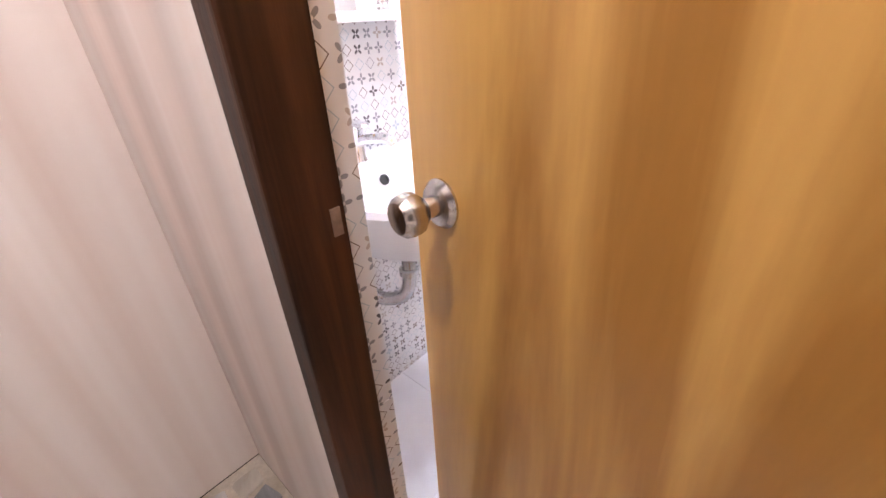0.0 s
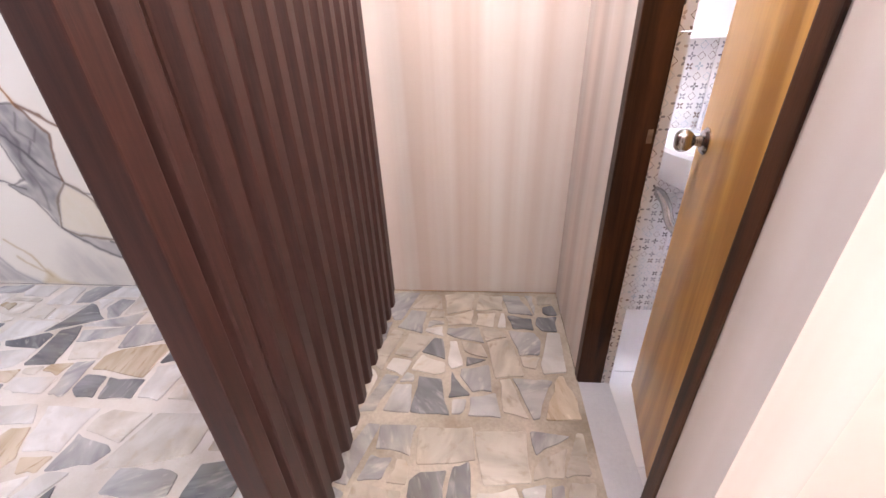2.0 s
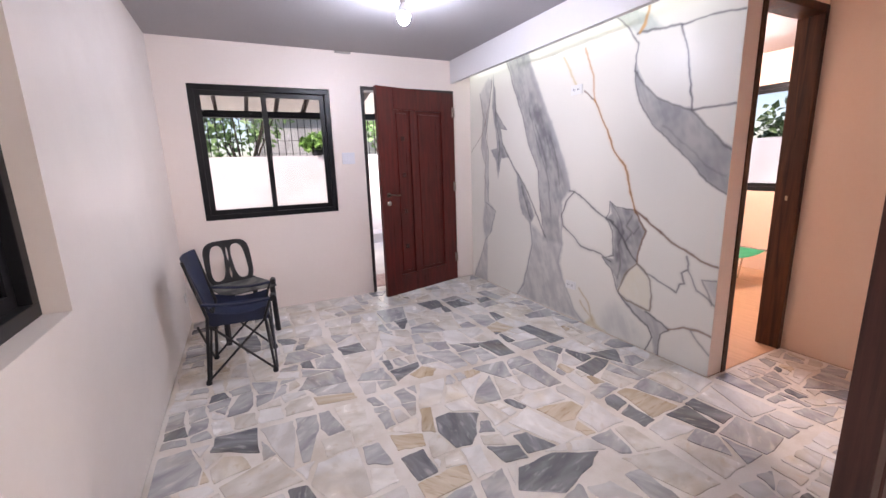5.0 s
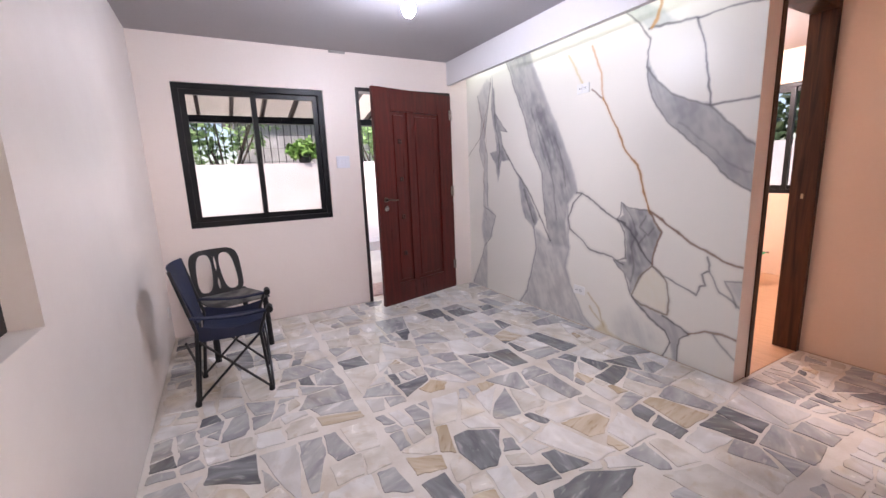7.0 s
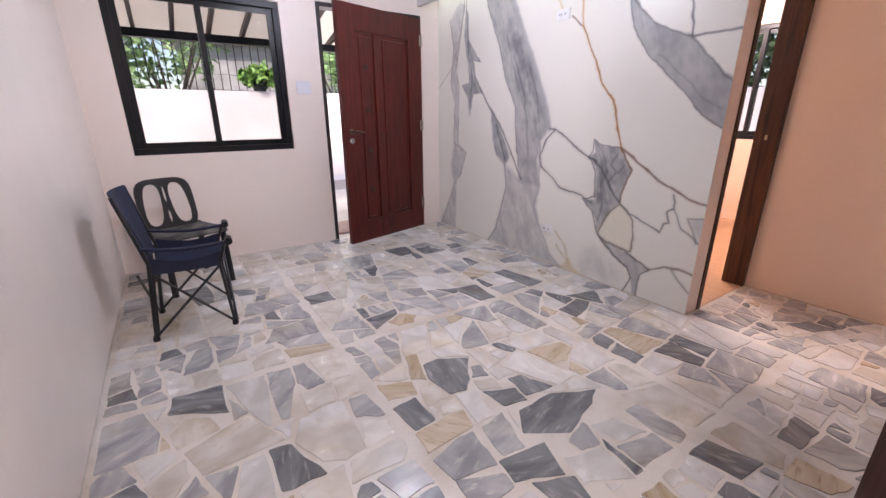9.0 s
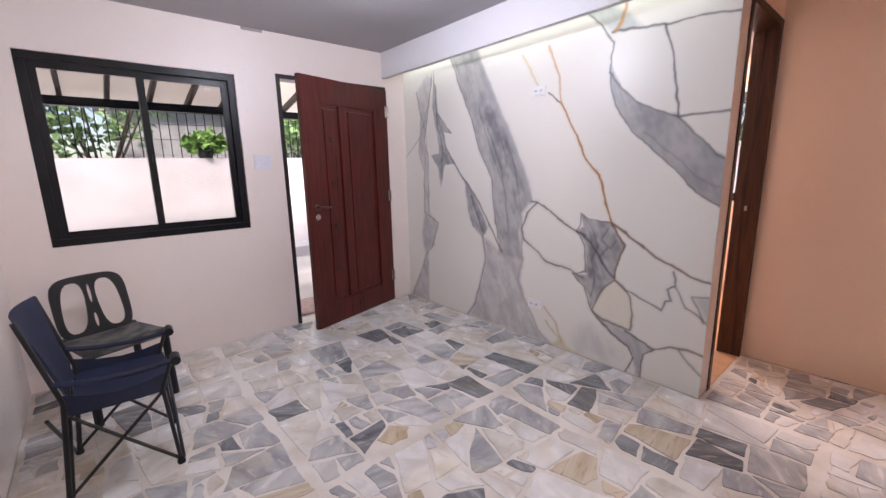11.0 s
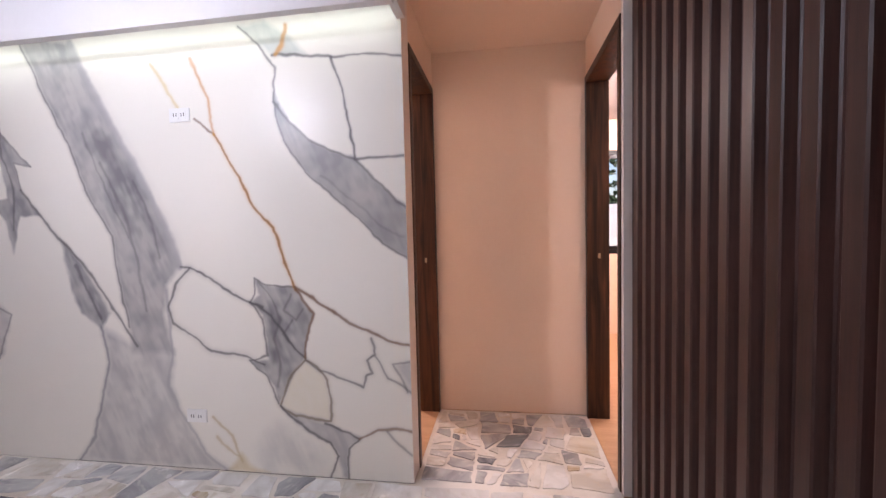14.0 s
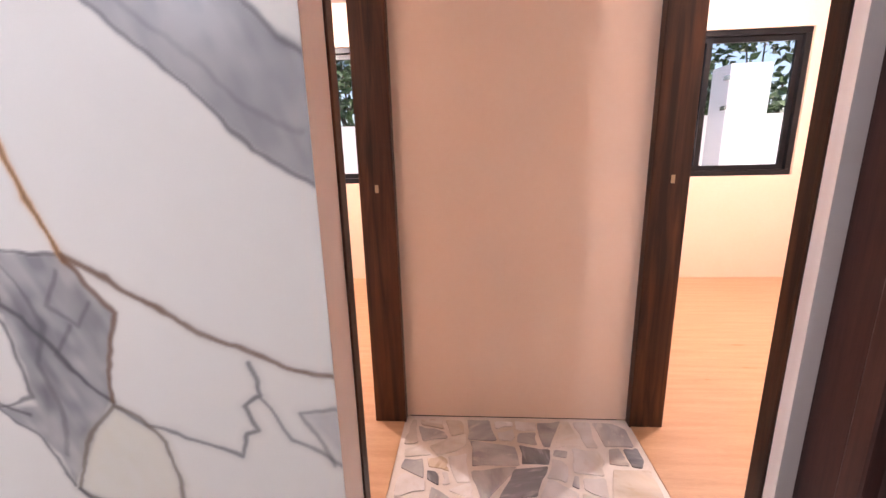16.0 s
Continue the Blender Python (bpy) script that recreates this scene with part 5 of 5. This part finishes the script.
    ln.new(rr.outputs[0], b.inputs["Roughness"])
    b.inputs["Specular IOR Level"].default_value = 0.9
    return m


STONES = {
    "white": stone("white_marble", (0.62, 0.60, 0.575), (0.86, 0.85, 0.835), (0.66, 0.62, 0.57), (1.0, 1.5, 1)),
    "cream": stone("cream_marble", (0.56, 0.51, 0.44), (0.82, 0.79, 0.74), (0.60, 0.51, 0.39), (1.0, 1.5, 1)),
    "mid": stone("grey_marble", (0.30, 0.30, 0.315), (0.58, 0.575, 0.57), (0.68, 0.65, 0.61), (0.8, 2.0, 1)),
    "dark": stone("slate_grey_marble", (0.115, 0.12, 0.135), (0.27, 0.275, 0.29), (0.44, 0.44, 0.435), (0.7, 2.6, 1)),
    "worn": stone("stained_marble", (0.34, 0.30, 0.245), (0.62, 0.575, 0.50), (0.32, 0.25, 0.17), (0.9, 1.8, 1), 0.34),
    "ochre": stone("ochre_marble", (0.50, 0.40, 0.27), (0.70, 0.62, 0.50), (0.36, 0.25, 0.14), (0.6, 3.0, 1)),
}
DARK_A = [(-3.03, -0.71), (-0.89, 0.40), (-1.38, 0.60), (-2.11, 0.78), (-2.73, 0.61), (-2.02, 0.50), (-2.55, -1.74), (-3.35, -0.21), (-1.12, -0.55)]
DARK_B = [(-1.13, 1.56), (-0.72, 1.68), (-1.23, 1.30), (-0.89, 1.40), (-0.17, 0.88), (0.01, 0.80), (0.14, 0.90), (-0.28, 0.61), (-0.33, 0.47), (-0.22, 0.33), (-3.55, 0.75), (-3.3, 0.85), (-3.95, 0.6), (-3.1, 0.9)]
SIGNATURE = [
    ("dark", [(-2.05, -0.545), (-2.055, -0.46), (-1.975, -0.32), (-1.83, -0.42), (-1.775, -0.48), (-1.79, -0.557), (-1.94, -0.58)]),
    ("dark", [(-1.545, -0.38), (-1.55, -0.19), (-1.455, 0.005), (-1.405, -0.085), (-1.343, -0.297), (-1.445, -0.455)]),
    ("dark", [(-1.395, -0.622), (-1.366, -0.42), (-1.223, -0.468), (-1.296, -0.635)]),
    ("mid", [(-1.203, -0.214), (-1.167, -0.033), (-1.08, -0.041), (-1.09, -0.216)]),
    ("dark", [(-1.036, -0.024), (-1.032, 0.101), (-0.864, 0.151), (-0.878, 0.008)]),
    ("dark", [(-2.332, -1.608), (-2.45, -1.588), (-2.431, -1.393), (-2.212, -1.391)]),
    ("mid", [(-2.696, -1.157), (-2.837, -1.085), (-2.855, -0.855), (-2.659, -0.869)]),
    ("dark", [(-1.85, -0.815), (-1.861, -0.698), (-1.694, -0.696), (-1.685, -0.796)]),
    ("white", [(-1.275, -0.421), (-1.23, -0.256), (-1.08, -0.28), (-1.165, -0.444)]),
    ("ochre", [(-2.543, -0.492), (-2.605, -0.384), (-2.525, -0.308), (-2.457, -0.366), (-2.467, -0.455)]),
    ("dark", [(-1.732, -0.43), (-1.665, -0.29), (-1.575, -0.30), (-1.60, -0.411)]),
]
MID_A = [(-2.81, -1.29), (-3.49, -1.04), (-2.38, -0.52), (-1.77, 0.24), (-1.97, 0.20), (-1.16, 0.50), (-0.95, 0.98), (-3.07, 0.0), (-3.15, 0.60), (-2.37, -0.04), (-1.99, -1.68), (-2.21, -1.00), (-2.19, -0.66), (-3.70, 0.50), (-2.67, -0.55), (-0.98, 0.52), (-0.91, -0.06)]
MID_B = [(-1.50, 1.69), (-1.30, 1.68), (-0.69, 1.80), (-1.42, 1.33), (0.04, 0.65), (0.04, 0.44), (-0.12, 0.45), (0.04, 0.20), (-0.45, 0.20), (-0.14, 0.74), (-0.42, 0.38), (-1.53, -0.94), (-1.18, -0.94), (-1.64, -1.47), (-0.75, -0.32)]
OCHRES = [(-2.95, 0.42), (-3.78, -0.66), (-2.14, -1.43), (-1.64, 0.50), (-0.80, 1.83), (-2.6, 0.9)]
fixed = [(x, y, 0.072 if x > -0.6 else 0.105, "dark") for x, y in DARK_A + DARK_B] + [(x, y, 0.075 if x > -0.6 else 0.10, "mid") for x, y in MID_A + MID_B] + [(x, y, 0.085, "ochre") for x, y in OCHRES]
XS, YS = [WX, -3.80, -2.43, -1.06, BX], [SY, -0.835, 0.31, MY + 0.008]
panels = [(a, b, c, d) for a, b in zip(XS, XS[1:]) for c, d in zip(YS, YS[1:])] + [(HL, HR, MY + 0.008, HE), (BX, 1.2, SY, -0.835), (1.2, 2.1, SY, -0.835), (BX, 1.2, -0.835, -0.22), (1.2, 2.1, -0.835, -0.22)]
rng = random.Random(21)


def clip(poly, nx_, ny_, lim):
    """Keeps the part of a polygon where nx*x + ny*y <= lim."""
    out = []
    for p, q in zip(poly, poly[1:] + poly[:1]):
        a, b = nx_ * p[0] + ny_ * p[1] - lim, nx_ * q[0] + ny_ * q[1] - lim
        if a <= 0:
            out.append(p)
        if (a < 0 < b) or (b < 0 < a):
            t = a / (a - b)
            out.append((p[0] + t * (q[0] - p[0]), p[1] + t * (q[1] - p[1])))
    return out


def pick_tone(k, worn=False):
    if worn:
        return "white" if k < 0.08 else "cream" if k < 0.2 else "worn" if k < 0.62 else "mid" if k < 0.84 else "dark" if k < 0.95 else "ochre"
    return "white" if k < 0.36 else "cream" if k < 0.58 else "mid" if k < 0.88 else "dark" if k < 0.96 else "ochre"


def outside(poly, x, y):
    """The edge of a convex polygon beyond which (x, y) lies farthest: its outward normal, limit and distance."""
    area = sum(p[0] * q[1] - q[0] * p[1] for p, q in zip(poly, poly[1:] + poly[:1]))
    s = 1 if area > 0 else -1
    best = None
    for p, q in zip(poly, poly[1:] + poly[:1]):
        L = math.hypot(q[0] - p[0], q[1] - p[1])
        nx_, ny_ = s * (q[1] - p[1]) / L, -s * (q[0] - p[0]) / L
        lim = nx_ * p[0] + ny_ * p[1]
        d = nx_ * x + ny_ * y - lim
        if best is None or d > best[3]:
            best = (nx_, ny_, lim, d)
    return best


def area_of(poly):
    return abs(sum(p[0] * q[1] - q[0] * p[1] for p, q in zip(poly, poly[1:] + poly[:1]))) / 2


def compact(poly):
    """1 for a disc, near 0 for a sliver."""
    return 4 * math.pi * area_of(poly) / sum(math.hypot(q[0] - p[0], q[1] - p[1]) for p, q in zip(poly, poly[1:] + poly[:1])) ** 2


def split(poly, target, long_x):
    """Breaks a slab into angular pieces by slanting cuts across its longer way."""
    if area_of(poly) < target * rng.choice((0.4, 0.7, 1.0, 1.3, 1.7, 2.2)) * rng.uniform(0.8, 1.2) or len(poly) < 3:
        return [poly]
    w = (max(p[0] for p in poly) - min(p[0] for p in poly)) * long_x
    h = max(p[1] for p in poly) - min(p[1] for p in poly)
    best = None
    for _ in range(5):
        a = (0 if w > h else math.pi / 2) + rng.gauss(0, 0.30)
        c, n_ = math.cos(a), math.sin(a)
        ds = [c * p[0] + n_ * p[1] for p in poly]
        lim = min(ds) + (max(ds) - min(ds)) * rng.uniform(0.26, 0.74)
        one, two = clip(poly, c, n_, lim), clip(poly, -c, -n_, -lim)
        if len(one) > 2 and len(two) > 2:
            score = min(compact(one), compact(two)) + rng.uniform(0, 0.12)
            if best is None or score > best[0]:
                best = (score, one, two)
    if best is None:
        return [poly]
    one, two = best[1:]
    return [q for half in (one, two) if len(half) > 2 for q in split(half, target, long_x)]


def shrink(poly, wide):
    """Leaves a joint along every side, wider along some than others."""
    area = sum(p[0] * q[1] - q[0] * p[1] for p, q in zip(poly, poly[1:] + poly[:1]))
    s = 1 if area > 0 else -1
    out = poly
    for p, q in zip(poly, poly[1:] + poly[:1]):
        L = math.hypot(q[0] - p[0], q[1] - p[1])
        if L > 0.004 and len(out) > 2:
            nx_, ny_ = s * (q[1] - p[1]) / L, -s * (q[0] - p[0]) / L
            # sides are seldom parallel to the next stone's
            t = rng.gauss(0, 0.10)
            cx, cy = (p[0] + q[0]) / 2, (p[1] + q[1]) / 2
            mx_, my_ = nx_ * math.cos(t) - ny_ * math.sin(t), nx_ * math.sin(t) + ny_ * math.cos(t)
            out = clip(out, mx_, my_, mx_ * cx + my_ * cy - rng.uniform(0.35, 1.25) * wide)
    # a corner broken off now and then
    if len(out) > 3 and rng.random() < 0.55:
        i = rng.randrange(len(out))
        p, q, o = out[i - 1], out[i], out[(i + 1) % len(out)]
        t = rng.uniform(0.15, 0.4)
        u = rng.uniform(0.15, 0.4)
        if rng.random() < 0.35:
            chips.append([(q[0] + (p[0] - q[0]) * t * 0.8, q[1] + (p[1] - q[1]) * t * 0.8), q, (q[0] + (o[0] - q[0]) * u * 0.8, q[1] + (o[1] - q[1]) * u * 0.8)])
        out = out[:i] + [(q[0] + (p[0] - q[0]) * t, q[1] + (p[1] - q[1]) * t), (q[0] + (o[0] - q[0]) * u, q[1] + (o[1] - q[1]) * u)] + out[i + 1:]
    return out


pieces, chips = [], []
for xa, xb, ya, yb in panels:
    big = xb < 0 and yb < 1.2
    gap = 0.019
    slab = [(xa + gap, ya + gap), (xb - gap, ya + gap), (xb - gap, yb - gap), (xa + gap, yb - gap)]
    nearby = [g for _, g in SIGNATURE if any(xa < p[0] < xb and ya < p[1] < yb for p in g)]
    inside = [s for s in fixed if xa < s[0] < xb and ya < s[1] < yb]
    cut_shapes = []
    cells = [shrink(cell, 0.0095) for cell in split(slab, 0.031 if big else 0.019, 0.8 if big else 1.1)]
    cells += [c for c in chips if area_of(c) > 0.0009]
    chips.clear()
    for poly in cells:
        for g in nearby:
            if len(poly) > 2:
                cx, cy = sum(p[0] for p in poly) / len(poly), sum(p[1] for p in poly) / len(poly)
                gx, gy = sum(p[0] for p in g) / len(g), sum(p[1] for p in g) / len(g)
                if math.hypot(cx - gx, cy - gy) < 0.45 and (any(outside(g, *p)[3] < 0.012 for p in poly) or any(outside(poly, *p)[3] < 0.012 for p in g) or outside(poly, gx, gy)[3] < 0.02):
                    nx_, ny_, lim, _ = outside(g, cx, cy)
                    poly = clip(poly, -nx_, -ny_, -lim - 0.010)
        if len(poly) < 3 or area_of(poly) < 0.0009:
            continue
        hit = [s[3] for s in inside if outside(poly, s[0], s[1])[3] < 0]
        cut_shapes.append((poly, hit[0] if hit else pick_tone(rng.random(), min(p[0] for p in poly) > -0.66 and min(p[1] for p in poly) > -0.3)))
    cut_shapes += [(g, tone) for tone, g in SIGNATURE if xa < sum(p[0] for p in g) / len(g) < xb and ya < sum(p[1] for p in g) / len(g) < yb]
    for poly, tone in cut_shapes:
        clean = [p for i, p in enumerate(poly) if math.hypot(p[0] - poly[i - 1][0], p[1] - poly[i - 1][1]) > 0.012]
        if len(clean) < 3:
            continue
        if sum(p[0] * q[1] - q[0] * p[1] for p, q in zip(clean, clean[1:] + clean[:1])) < 0:
            clean = clean[::-1]
        # broken edges: a nick between corners, and corners knocked off a little
        rough = []
        for p, q in zip(clean, clean[1:] + clean[:1]):
            L = math.hypot(q[0] - p[0], q[1] - p[1])
            cut = min(rng.uniform(0.002, 0.008), 0.15 * L)
            ux, uy = (q[0] - p[0]) / L, (q[1] - p[1]) / L
            rough.append((p[0] + ux * cut, p[1] + uy * cut))
            for t in ((0.5,) if L < 0.11 else (0.3, 0.68)) if L > 0.055 else ():
                j = rng.uniform(-0.003, 0.008)
                t += rng.uniform(-0.12, 0.12)
                rough.append((p[0] + ux * L * t - uy * j, p[1] + uy * L * t + ux * j))
            rough.append((q[0] - ux * cut, q[1] - uy * cut))
        cx, cy = sum(p[0] for p in rough) / len(rough), sum(p[1] for p in rough) / len(rough)
        if area_of(rough) > 0.0006:
            pieces.append((cx, cy, rough, tone))


def stone_geometry(cx, cy, poly, ox, oy, lift):
    """Top face, a worn arris and the sides of one stone."""
    n = len(poly)
    top = [((p[0] - cx) * 0.985 + cx - ox, (p[1] - cy) * 0.985 + cy - oy, lift) for p in poly]
    mid = [(p[0] - ox, p[1] - oy, lift - 0.0018) for p in poly]
    low = [(p[0] - ox, p[1] - oy, -0.006) for p in poly]
    fs = [tuple(range(n))] + [(n + i, n + (i + 1) % n, (i + 1) % n, i) for i in range(n)] + [(2 * n + i, 2 * n + (i + 1) % n, n + (i + 1) % n, n + i) for i in range(n)]
    return top + mid + low, fs


pieces.sort(key=lambda p: (p[0] + 1.2) ** 2 + (p[1] + 0.2) ** 2)
rest = {k: ([], []) for k in STONES}
for i, (cx, cy, poly, tone) in enumerate(pieces):
    lift = rng.uniform(-0.0006, 0.0006)
    if i < 300:
        vs, fs = stone_geometry(cx, cy, poly, cx, cy, lift)
        me = bpy.data.meshes.new("stone")
        me.from_pydata(vs, [], fs)
        me.materials.append(STONES[tone])
        ob = new("stone", me)
        ob.parent, ob.location = floor, (cx, cy, 0)
    else:
        vs, fs = stone_geometry(cx, cy, poly, 0, 0, lift)
        V, F = rest[tone]
        k = len(V)
        V += vs
        F += [tuple(k + j for j in f) for f in fs]
for tone, (V, F) in rest.items():
    me = bpy.data.meshes.new("paving")
    me.from_pydata(V, [], F)
    me.materials.append(STONES[tone])
    ob = new("paving", me)
    ob.parent = floor
    tagged(ob, kind="stuff")
